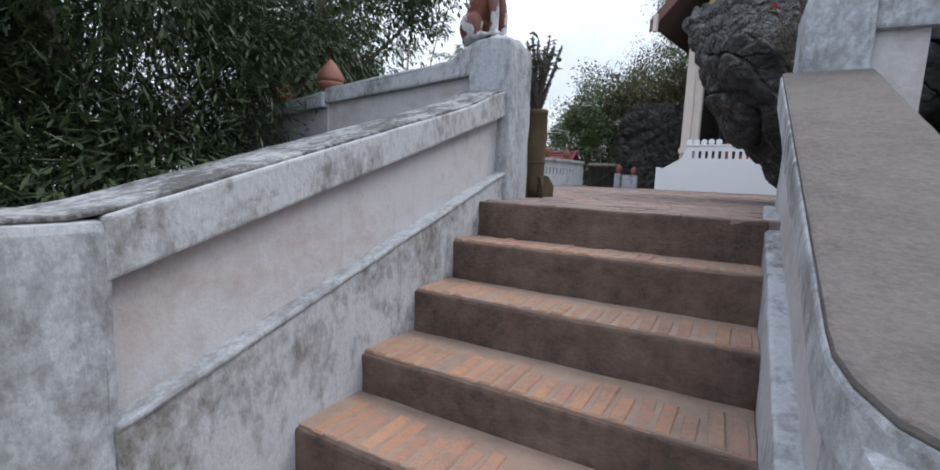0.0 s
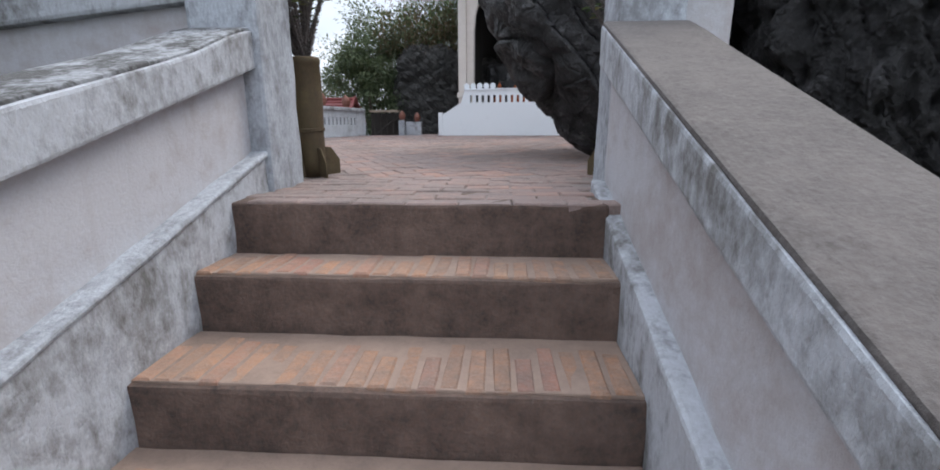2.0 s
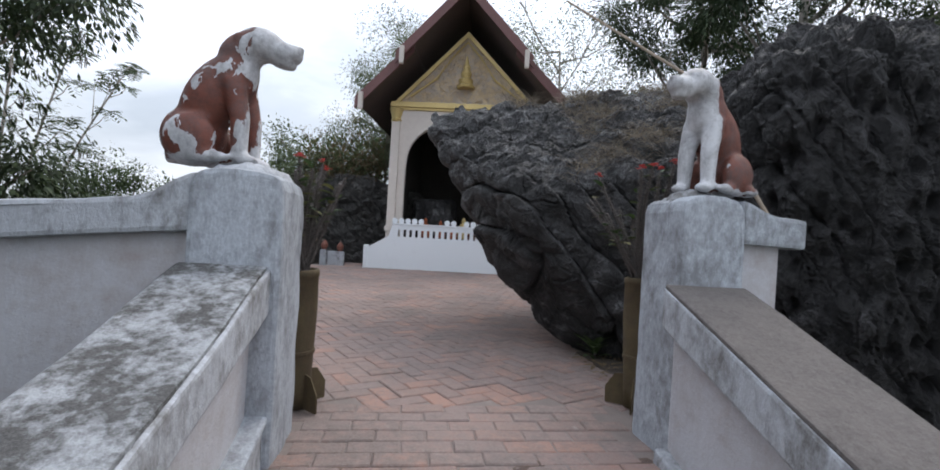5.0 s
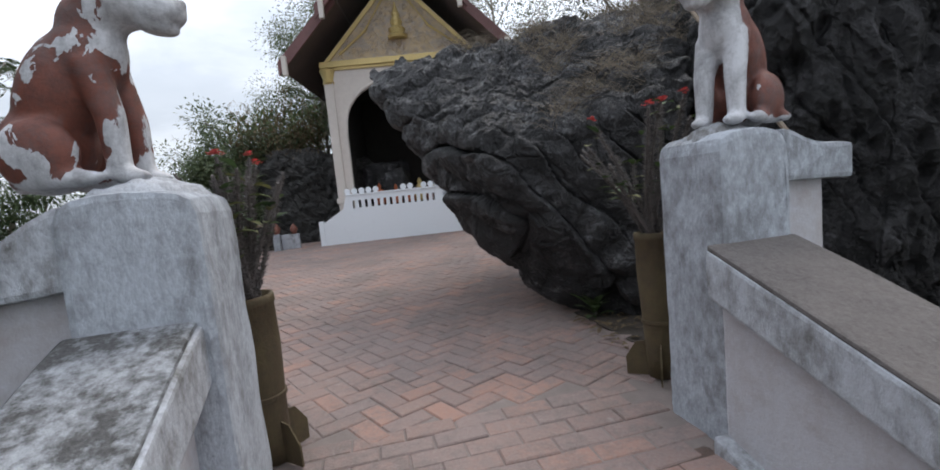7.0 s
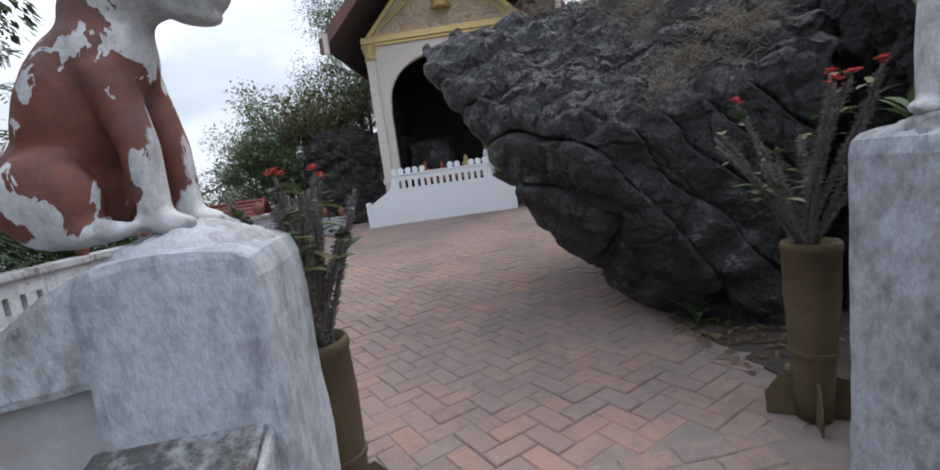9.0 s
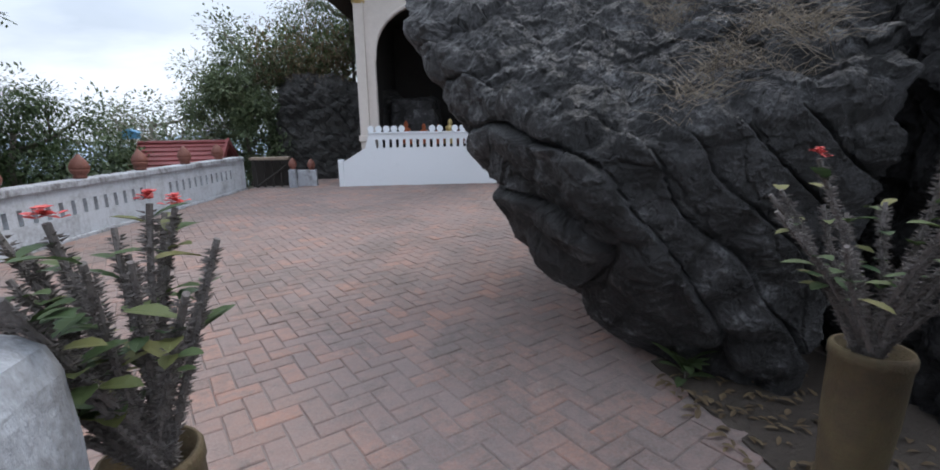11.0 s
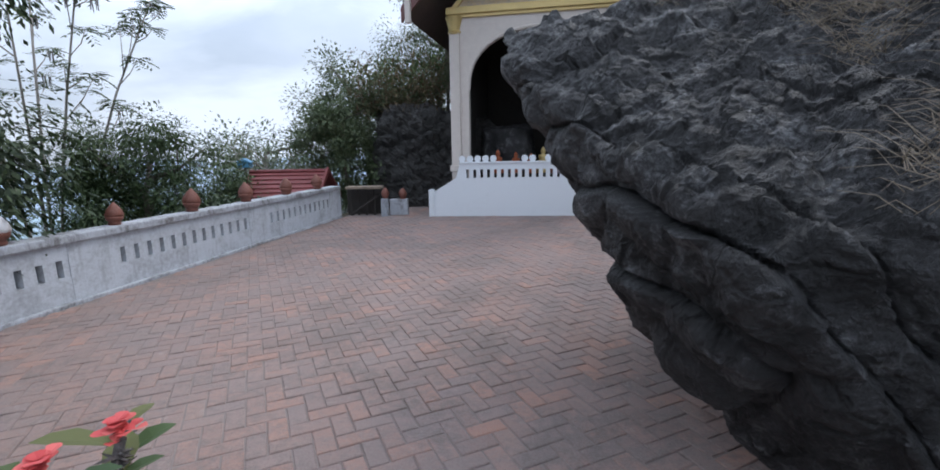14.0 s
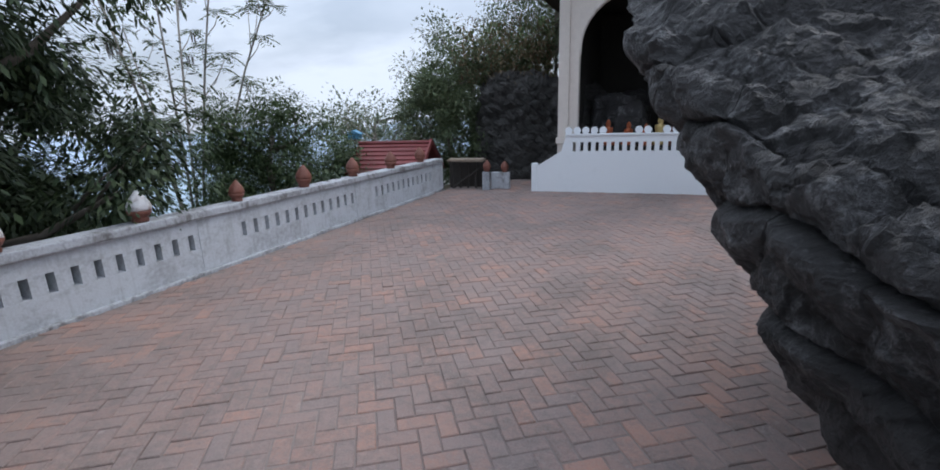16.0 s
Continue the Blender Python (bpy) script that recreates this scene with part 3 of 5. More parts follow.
def gate_post(name, label, x0, x1, y0, y1, top):
    """A whitewashed post, a little wider at its foot, with a rounded head under the statue."""
    ob = holder(name, label, "gate post", kind="structure")
    bm = bmesh.new()
    w = x1 - x0
    head = [(x0 - 0.012, -0.6), (x1 + 0.012, -0.6), (x1 + 0.004, 0.4), (x1, top - 0.10)]
    for i in range(9):
        a = math.pi * i / 8
        head.append((x0 + w / 2 + math.cos(a) * w / 2, top - 0.075 + 0.075 * math.sin(a) ** 0.55))
    head += [(x0, top - 0.10), (x0 - 0.004, 0.4)]
    prism(bm, head, "y", y0, y1, 0.022)
    roughen(bm, 0.008, 4.0, 0.06)
    part("post_body", bm, M_WHITE, ob, "streaked whitewashed post")
    bm = bmesh.new()
    bmesh.ops.create_uvsphere(bm, u_segments=36, v_segments=18, radius=1)
    bmesh.ops.transform(bm, matrix=Matrix.Translation(((x0 + x1) / 2, (y0 + y1) / 2, top - 0.03)) @ Matrix.Diagonal((w * 0.45, (y1 - y0) * 0.44, 0.062, 1)), verts=bm.verts)
    for v in bm.verts:
        v.co += v.normal * (0.022 * noise.noise(v.co * 11) + 0.012 * noise.noise(v.co * 34))
    part("statue_base", bm, M_WHITE_WORN, ob, "cracked lumpy cement under the statue", smooth=True)
    return ob


PL = (-1.83, -1.49, 0.34, 0.70)
PR = (0.135, 0.43, 0.34, 0.68)
gate_post("post_west", "whitewashed square gate post under a dog statue", *PL, 1.115)
gate_post("post_east", "whitewashed square gate post under a dog statue", *PR, 1.145)


def arm(name, label, length, z0, z1, at, bulge, stop=0.0):
    """A low wall running along its own x from a post: panel and a thick coping that sweeps up at the post."""
    ob = holder(name, label, "low wall", kind="structure", at=at)
    bm = bmesh.new()
    n = 20
    top = [(length * i / n, z0 + (z1 - z0) * i / n + bulge * math.exp(-((i / n * length) / 0.12) ** 2)) for i in range(n + 1)]
    prism(bm, top + [(x, z0 + (z1 - z0) * x / length - 0.135) for x, z in reversed(top)], "y", -0.13, 0.13, 0.02)
    roughen(bm, 0.006, 5.0, 0.07)
    part("coping", bm, M_WHITE_WORN if not stop else M_WHITE, ob, "rounded whitewashed coping")
    bm = bmesh.new()
    xe = length - stop
    prism(bm, [(0.0, z0 - 0.12), (xe, z0 + (z1 - z0) * xe / length - 0.12), (xe, -1.9), (0.0, -1.9)], "y", -0.08, 0.08)
    roughen(bm, 0.004, 5.0, 0.12)
    part("panel", bm, M_PANEL, ob, "shaded plaster panel")
    return ob


arm("low_wall_east", "short white wall stub ending at the boulder", 0.32, 1.075, 1.065, pose(0.425, 0.49, 0), 0.06, 0.10)
arm("low_wall_west", "shaded white terrace wall beside the gate post", 1.46, 1.005, 0.86, pose(-1.82, 0.49, 0, 0, 0, 180), 0.09)
arm("low_wall_far", "shaded white terrace wall running from the gate to the balustrade", 2.95, 0.83, 0.80, pose(-3.25, 0.47, 0, 0, 0, 160.5), 0.0)

# ---- terrace ----
bm = bmesh.new()
prism(bm, [(-6.02, 1.36), (-3.3, 0.50), (-1.58, 0.50), (-1.58, 0.05), (0.12, 0.05), (0.12, 0.50), (0.9, 0.6), (1.6, 1.9), (3.2, 2.4), (4.0, 13.6), (-4.0, 13.4), (-4.12, 11.6)], "z", -0.5, -0.008)
thing("floor", bm, M_MORTAR, "dusty mortar bed of the brick terrace", "terrace floor", kind="structure")

# ---- balustrade along the terrace edge ----
BAL_A, BAL_B = Vector((-5.97, 1.36, 0)), Vector((-4.19, 11.50, 0))
BAL_LEN = (BAL_B - BAL_A).length
BAL_ROT = math.degrees(math.atan2(BAL_B.y - BAL_A.y, BAL_B.x - BAL_A.x))
M_BAL = pose(BAL_A.x, BAL_A.y, 0, 0, 0, BAL_ROT)


def balustrade():
    """Built along its own x, with y to the outside."""
    ob = holder("balustrade", "low whitewashed terrace balustrade with rows of slots", "balustrade", kind="structure", at=M_BAL)
    H, T = 0.69, 0.17
    s0, s1 = 0.30, 0.485
    bm = bmesh.new()
    box(bm, 0, BAL_LEN, 0.0, T, -0.6, s0)
    roughen(bm, 0.004, 3.0, 0.25)
    part("lower_wall", bm, M_BALWHITE, ob, "whitewashed lower wall")
    bm = bmesh.new()
    box(bm, 0, BAL_LEN, 0.0, T, s1, H - 0.035)
    part("upper_band", bm, M_BALWHITE, ob, "whitewashed band above the slots")
    bm = bmesh.new()
    box(bm, -0.03, BAL_LEN + 0.03, -0.045, T + 0.05, H - 0.04, H + 0.05, 0.018)
    roughen(bm, 0.006, 4.0, 0.12)
    part("coping", bm, M_WHITE_WORN, ob, "weathered coping with black mould")
    bm = bmesh.new()
    box(bm, -0.02, BAL_LEN, -0.06, 0.004, -0.3, 0.035, 0.015)
    part("plinth", bm, M_WHITE_WORN, ob, "dirty plinth")
    bmb = bmesh.new()
    box(bmb, -0.062, 0.062, 0.003, T - 0.003, s0, s1)
    me = finish("baluster", bmb, M_BALWHITE)
    bmp = bmesh.new()
    box(bmp, -0.27, 0.27, -0.006, T + 0.004, 0.03, H - 0.03, 0.006)
    mp = finish("pier", bmp, M_BALWHITE)
    piers = [0.0, 1.22, 4.26, 7.24, BAL_LEN - 0.2]
    for a in piers:
        p = new("pier", mp)
        p.parent, p.location = ob, (a, 0, 0)
    for a, b in zip(piers, piers[1:]):
        n = max(2, round((b - a - 0.54) / 0.19))
        for i in range(n + 1):
            p = new("baluster", me)
            p.parent, p.location = ob, (a + 0.27 + (b - a - 0.54) * i / n, 0, 0)
    return ob


balustrade()


def finial(worn):
    ob = holder("finial", "flame-shaped clay finial, red-brown with a white flaking tip" if worn else "flame-shaped clay finial with fading red-brown paint", "finial", "finials on the balustrade")
    bm = bmesh.new()
    lathe(bm, [(0.062, 0), (0.066, 0.02), (0.058, 0.035), (0.075, 0.05), (0.088, 0.075), (0.092, 0.10)], 14)
    bmesh.ops.scale(bm, vec=(0.82, 0.82, 0.82), verts=bm.verts)
    part("foot", bm, M_TERRA, ob, smooth=True)
    bm = bmesh.new()
    lathe(bm, [(0.088, 0.10), (0.090, 0.125), (0.078, 0.165), (0.055, 0.205), (0.030, 0.235), (0.010, 0.262)], 14)
    for v in bm.verts:
        a = math.atan2(v.co.y, v.co.x)
        v.co.xy *= 1 + 0.10 * math.cos(7 * a + 0.6)
        v.co *= 0.82
    part("bud", bm, M_FLAKED if worn else M_TERRA, ob, "flaking white bud" if worn else "", smooth=True)
    return ob


fin_white, fin_red = finial(True), finial(False)
spots = [1.03 + 1.205 * i for i in range(8)]
first = {True: fin_white, False: fin_red}
used = set()
for i, s in enumerate(spots):
    m = M_BAL @ pose(s, 0.08, 0.742, rng.uniform(-3, 3), rng.uniform(-3, 3), rng.uniform(0, 360)) @ Matrix.Scale(1.22, 4)
    w = i in (0, 1, 2)
    if w not in used:
        first[w].matrix_world = m
        used.add(w)
    else:
        copy_thing(first[w], m)
for x, y in ((-3.35, 0.50), (-4.55, 0.93), (-5.7, 1.34)):
    copy_thing(fin_red, pose(x, y, 0.81, 0, 0, 40) @ Matrix.Scale(1.22, 4))


# ---- boulders ----
def boulder(name, label, mat, centre, planes, subdiv=5, soft=9.0, amp=0.08, scale=1.6, crag=0.05, seed=0.0, stretch=(1, 1, 1), strata=0.0, pits=0.0):
    """A rock bounded by rounded planes, each (normal, distance from the centre), roughened at three scales."""
    bm = bmesh.new()
    bmesh.ops.create_icosphere(bm, subdivisions=subdiv, radius=1)
    norms = [(Vector(n).normalized(), d) for n, d in planes]
    off = Vector((seed, seed * 0.7, -seed))
    for v in bm.verts:
        d = v.co.normalized()
        acc = 0.0
        for n, h in norms:
            c = n.dot(d)
            if c > 0.02:
                acc += (c / h) ** soft
        r = acc ** (-1 / soft) if acc > 0 else 3.0
        v.co = d * min(r, 6.0)
    bm.normal_update()
    moved = []
    for v in bm.verts:
        p = Vector((v.co.x * stretch[0], v.co.y * stretch[1], v.co.z * stretch[2])) + off
        a = noise.noise(p * scale) * amp
        cell = noise.voronoi(p * scale * 1.9)[0]
        a += min(0.5, cell[1] - cell[0]) * crag * 1.3 - 0.15 * crag
        c1 = noise.voronoi(p * scale * 5.0)[0]
        a += min(0.4, c1[1] - c1[0]) * crag * 0.34 * (0.3 + 0.7 * max(0.0, v.normal.z))
        if strata:
            u = (0.80 * p.x + 0.18 * p.y + 0.58 * p.z) * 4.6 + 0.9 * noise.noise(p * 0.9) + 0.22 * noise.noise(p * 3.0)
            saw = u - math.floor(u)
            a += (saw - 0.5) * strata - 2.0 * strata * (0.25 + max(0.0, noise.noise(p * 1.3) + 0.35)) * math.exp(-((min(saw, 1 - saw)) / 0.05) ** 2)
        if pits:
            c2 = noise.voronoi(p * scale * 4.2)[0]
            a -= pits * max(0.0, 0.42 - c2[0]) * 2.0
        up = 0.35 + 0.65 * max(0.0, v.normal.z)
        for f, g in ((1.5, 0.9 * up), (3.6, 0.75 * up), (8.5, 0.42 * up), (19.0, 0.20)):
            q = p * scale * f + 0.25 * noise.noise_vector(p * scale * f * 0.8)
            f1 = noise.voronoi(q)[1][0]
            turn = noise.cell_vector(f1 * 53.0) - Vector((0.5, 0.5, 0.5))
            a += (q - f1).dot(turn) * crag * g
        a += (noise.ridged_multi_fractal(p * scale * 3.4, 0.9, 2.1, 4, 1.0, 2.0) - 1.2) * crag * 0.09
        moved.append(v.co + v.normal * a)
    for v, c in zip(bm.verts, moved):
        v.co = c
    return thing(name, bm, mat, label, "boulder", at=Matrix.Translation(centre), smooth=False)


def through_points(centre, n, p):
    """A plane with normal n through the point p, as seen from centre."""
    n = Vector(n).normalized()
    return (n, n.dot(Vector(p) - Vector(centre)))


RC = (0.95, 2.62, 1.15)
leaning = boulder("leaning_boulder", "overhanging grey limestone boulder with cracks leaning over the terrace", M_ROCK, RC, [
    through_points(RC, (-0.165, -0.979, -0.123), (0.23, 1.79, 0.98)),
    through_points(RC, (-0.602, -0.438, -0.668), (0.88, 1.91, -0.00)),
    through_points(RC, (-0.783, 0.101, -0.613), (0.36, 2.83, -0.02)),
    through_points(RC, (-0.965, -0.229, -0.127), (-0.58, 3.11, 1.44)),
    through_points(RC, (-0.646, 0.413, -0.642), (-0.53, 3.25, 1.45)),
    through_points(RC, (-0.292, -0.473, 0.831), (-0.08, 2.41, 1.61)),
    through_points(RC, (0.079, 0.981, 0.178), (-0.28, 4.65, 1.95)),
    through_points(RC, (0.045, 0.023, -0.999), (0.31, 0.67, -0.48)),
    through_points(RC, (0.88, -0.45, -0.14), (1.10, 1.86, 0.8)),
    through_points(RC, (0.108, 0.375, 0.921), (1.07, 3.31, 2.62)),
], 8, 30.0, 0.055, 1.3, 0.088, 3.0, (1.0, 1.2, 1.2), strata=0.048)
BC = (2.75, 1.83, 1.10)
boulder("great_boulder", "huge dark pitted limestone boulder beside the stairs", M_ROCKDARK, BC, [
    through_points(BC, (-0.475, -0.873, -0.111), (1.85, 0.84, 0.86)),
    through_points(BC, (-0.054, -0.997, -0.049), (2.80, 0.53, 0.96)),
    through_points(BC, (0.33, -0.93, 0.14), (3.45, 0.72, 0.87)),
    through_points(BC, (0.385, -0.833, 0.397), (2.72, 0.93, 1.90)),
    through_points(BC, (0.96, -0.10, 0.24), (4.75, 1.5, 0.6)),
    through_points(BC, (-0.678, 0.330, 0.657), (1.49, 1.95, 2.26)),
    through_points(BC, (-0.107, -0.40, 0.90), (2.32, 1.32, 2.50)),
    through_points(BC, (-0.974, 0.213, -0.080), (1.36, 1.81, 1.15)),
    through_points(BC, (0.138, 0.960, 0.244), (3.17, 3.32, 1.27)),
    through_points(BC, (0.045, 0.023, -0.999), (0.34, 0.70, -1.7)),
], 8, 12.0, 0.12, 1.4, 0.13, 9.0, (1.6, 1.3, 0.9), strata=0.02, pits=0.12)
CC = (-3.0, 15.2, 0.9)
boulder("cliff_rock", "dark weathered rock face beside the shrine", M_CLIFF, CC, [
    through_points(CC, (0, -1, 0.1), (-2.6, 13.5, 0.9)),
    through_points(CC, (-1, -0.2, 0.1), (-3.9, 14.5, 0.8)),
    through_points(CC, (0.1, 0, 1), (-2.6, 14.5, 2.65)),
    through_points(CC, (1, 0, 0), (-0.4, 15, 1)),
    through_points(CC, (0, 1, 0), (0, 18, 1)),
    through_points(CC, (0, 0, -1), (0, 0, -0.6)),
], 7, 9.0, 0.18, 1.1, 0.18, 15.0, (0.9, 0.9, 1.3), strata=0.05)

# ---- shrine ----
SX, SY = 0.17, 12.05
# laid out square, then enlarged and turned about its west column
SHRINE = pose(-1.40, 11.75, 0, 0, 0, -11) @ Matrix.Diagonal((1.15, 1.12, 1.20, 1)) @ Matrix.Translation((1.46, -12.05, 0))


def shrine():
    s = holder("shrine", "open shrine with a pale arch, gilded gable and tiered dark roof", "shrine", at=SHRINE)
    for sg in (-1, 1):
        x = SX + sg * 1.63
        bm = bmesh.new()
        box(bm, x - 0.10, x + 0.10, SY - 0.10, SY + 0.10, -0.1, 3.42, 0.02)
        box(bm, x - 0.13, x + 0.13, SY - 0.13, SY + 0.13, 0.85, 0.97, 0.02)
        col = part("column", bm, M_PINK, s, "pale square column")
        bm = bmesh.new()
        lathe(bm, [(0.12, 0), (0.15, 0.04), (0.12, 0.07), (0.13, 0.12), (0.17, 0.26), (0.19, 0.30), (0.15, 0.33)], 12, x, SY, 3.38)
        part("capital", bm, M_GOLD, col, "gilded lotus capital")
    # arch wall between the columns
    bm = bmesh.new()
    hw, spring, rise = 1.36, 2.35, 1.08
    arc = [(SX + hw * math.cos(math.pi * i / 20), spring + rise * math.sin(math.pi * i / 20) ** 0.8) for i in range(21)]
    outer = [(SX + 1.55, -0.1), (SX + 1.55, 3.72), (SX - 1.55, 3.72), (SX - 1.55, -0.1), (SX - hw, -0.1)]
    prism(bm, [(SX + hw, -0.1)] + outer[:4] + [outer[4]] + arc[::-1], "y", SY - 0.05, SY + 0.10)
    part("arch_wall", bm, M_PINK, s, "pale plaster arch")
    bm = bmesh.new()
    tube(bm, [(x, SY - 0.05, z + 0.02) for x, z in arc], 0.035, 0.035, 6)
    part("arch_trim", bm, M_PINK, s)
    bm = bmesh.new()
    for z0, z1, d in ((3.66, 3.72, 0.09), (3.72, 3.80, 0.13), (3.80, 3.85, 0.10)):
        box(bm, SX - 1.78, SX + 1.78, SY - d, SY + 0.1, z0, z1, 0.01)
    part("beam", bm, M_GOLD, s, "gilded moulded beam")
    # gable
    bm = bmesh.new()
    prism(bm, [(SX - 1.70, 3.85), (SX + 1.70, 3.85), (SX, 5.55)], "y", SY - 0.03, SY + 0.08)
    gable = part("gable", bm, M_RELIEF, s, "ochre gable with scrolled relief")
    bm = bmesh.new()
    r2 = random.Random(4)
    for i in range(330):
        x, z = r2.uniform(-1.5, 1.5), r2.uniform(3.92, 5.3)
        if z < 5.42 - abs(x) * 1.02:
            a0, r = r2.uniform(0, 6.28), r2.uniform(0.04, 0.10)
            pts = [(SX + x + math.cos(a0 + t * 0.8) * r * (1 - t * 0.13), SY - 0.035, z + math.sin(a0 + t * 0.8) * r * (1 - t * 0.13)) for t in range(6)]
            tube(bm, pts, 0.024, 0.014, 5)
    tagged(part("scrollwork", bm, M_RELIEF, gable), kind="stuff")
    bm = bmesh.new()
    lathe(bm, [(0.16, 0), (0.18, 0.05), (0.10, 0.10), (0.13, 0.20), (0.08, 0.30), (0.09, 0.36), (0.05, 0.44), (0.015, 0.60)], 10, SX, SY - 0.06, 4.35)
    part("niche_ornament", bm, M_GOLD, gable, "gilded spire ornament")
    bm = bmesh.new()
    lathe(bm, [(0.20, 0), (0.22, 0.05), (0.15, 0.09), (0.17, 0.15), (0.10, 0.19)], 12, SX, SY - 0.07, 4.20)
    part("niche_base", bm, M_GOLD, gable, "gilded lotus base")
    for sg in (-1, 1):
        bm = bmesh.new()
        tube(bm, [(SX + sg * 1.32, SY - 0.05, 3.98), (SX + sg * 0.7, SY - 0.06, 4.42), (SX + sg * 0.32, SY - 0.06, 4.95), (SX, SY - 0.06, 5.28)], 0.03, 0.02, 6)
        part("inner_trim", bm, M_GOLD, gable, "gilded inner moulding")
    bm = bmesh.new()
    for sg in (-1, 1):
        prism(bm, [(SX + sg * 1.66, 3.86), (SX + sg * 1.55, 3.86), (SX, 5.40), (SX, 5.52)], "y", SY - 0.075, SY - 0.02)
    part("gable_trim", bm, M_GOLD, gable)
    # roof tiers: (half width, eave height, ridge height, front, back)
    for hw0, hw1, z_e, z_i, yf in ((1.15, 2.42, 3.60, 4.85, SY - 0.75), (0.0, 1.50, 4.55, 6.10, SY - 0.95)):
        for sg in (-1, 1):
            bm = bmesh.new()
            prism(bm, [(SX + sg * hw0, z_i), (SX + sg * hw1, z_e), (SX + sg * hw1, z_e + 0.09), (SX + sg * hw0, z_i + 0.11)], "y", yf, SY + 4.0)
            roof = part("roof_slope", bm, M_ROOFTILE, s, "dark tiled roof slope")
            for k in range(12):
                bm = bmesh.new()
                t0, t1 = k / 12, (k + 1) / 12
                xa, za = SX + sg * (hw0 + (hw1 - hw0) * t0), z_i + (z_e - z_i) * t0
                xb, zb = SX + sg * (hw0 + (hw1 - hw0) * t1), z_i + (z_e - z_i) * t1
                prism(bm, [(xa, za + 0.10), (xb, zb + 0.135), (xb, zb + 0.10)], "y", yf + 0.04, SY + 3.9)
                part("tile_course", bm, M_ROOFTILE, roof)
            bm = bmesh.new()
            prism(bm, [(SX + sg * hw0, z_i - 0.10), (SX + sg * (hw1 + 0.03), z_e - 0.13), (SX + sg * (hw1 + 0.03), z_e + 0.13), (SX + sg * hw0, z_i + 0.16)], "y", yf - 0.06, yf)
            part("barge_board", bm, M_MAROON, s, "maroon barge board")
            bm = bmesh.new()
            xe = SX + sg * (hw1 - 0.12)
            box(bm, xe - 0.05, xe + 0.05, yf - 0.16, yf - 0.05, z_e - 0.16, z_e + 0.22, 0.02)
            part("bracket", bm, M_PINK, s, "pale carved bracket end")
    bm = bmesh.new()
    prism(bm, [(SX - 2.2, 3.62), (SX, 5.4), (SX + 2.2, 3.62)], "y", SY + 3.9, SY + 3.98)
    part("rear_gable", bm, M_MAROON, s)
    # soffit and inside, the interior's shade put into a near-black colour
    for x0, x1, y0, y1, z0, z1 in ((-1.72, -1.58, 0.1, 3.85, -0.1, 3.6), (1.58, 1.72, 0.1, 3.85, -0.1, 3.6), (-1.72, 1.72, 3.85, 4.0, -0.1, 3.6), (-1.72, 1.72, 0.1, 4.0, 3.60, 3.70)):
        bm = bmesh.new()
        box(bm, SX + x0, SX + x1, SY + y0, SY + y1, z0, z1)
        part("inner_ceiling" if z0 > 3 else "inner_wall", bm, M_SHADEBLACK, s, "plaster coloured near black for the shade inside")
    return s


shrine()


def shrine_parapet():
    ob = holder("shrine_parapet", "bright white parapet with a row of arched slots and disc finials", "parapet wall", at=pose(-2.04, 11.5, 0, 0, 0, -5) @ Matrix.Translation((2.04, -11.5, 0)))
    y0, y1 = 11.43, 11.57
    xl, xr, tl, tr = -2.04, 1.72, -1.33, 1.08
    zs0, zs1, zt = 0.88, 1.07, 1.21
    bm = bmesh.new()
    prism(bm, [(xl, -0.15), (xr, -0.15), (xr, 0.55), (xr - 0.10, 0.57), (tr + 0.10, zs0), (tl - 0.10, zs0), (xl + 0.10, 0.57), (xl, 0.55)], "y", y0, y1)
    part("lower_wall", bm, M_SHRINEWALL, ob, "plain white lower wall")
    bm = bmesh.new()
    prism(bm, [(tl - 0.10, zs0), (tl + 0.06, zs0), (tl + 0.06, zs1), (tr - 0.06, zs1), (tr - 0.06, zs0), (tr + 0.10, zs0), (tr, zt), (tl, zt)], "y", y0, y1)
    part("upper_band", bm, M_SHRINEWALL, ob)
    bm = bmesh.new()
    box(bm, -0.045, 0.045, y0, y1, zs0, zs1)
    me = finish("baluster", bm, M_SHRINEWALL)
    n = 15
    for i in range(n):
        p = new("baluster", me)
        p.parent, p.location = ob, (tl + 0.10 + (tr - tl - 0.20) * i / (n - 1), 0, 0)
    bm = bmesh.new()
    box(bm, tl - 0.02, tr + 0.02, y0 - 0.025, y1 + 0.02, zt - 0.005, zt + 0.035, 0.008)
    part("coping", bm, M_SHRINEWALL, ob)
    bm = bmesh.new()
    box(bm, xl - 0.03, xl + 0.09, y0 - 0.03, y1 + 0.03, -0.15, 0.62, 0.015)
    part("end_block", bm, M_SHRINEWALL, ob)
    bm = bmesh.new()
    lathe(bm, [(0.0005, -0.03), (0.068, -0.03), (0.077, -0.015), (0.077, 0.015), (0.068, 0.03), (0.0005, 0.03)], 16)
    bmesh.ops.rotate(bm, verts=bm.verts, matrix=Matrix.Rotation(radians(90), 3, "X"))
    me = finish("disc", bm, M_SHRINEWALL)
    for i in range(14):
        if i in (5, 6, 7, 10):
            continue
        p = new("disc_finial", me)
        p.parent, p.location = ob, (tl + 0.05 + (tr - tl - 0.1) * i / 13, (y0 + y1) / 2, zt + 0.10)
    return ob


shrine_parapet()


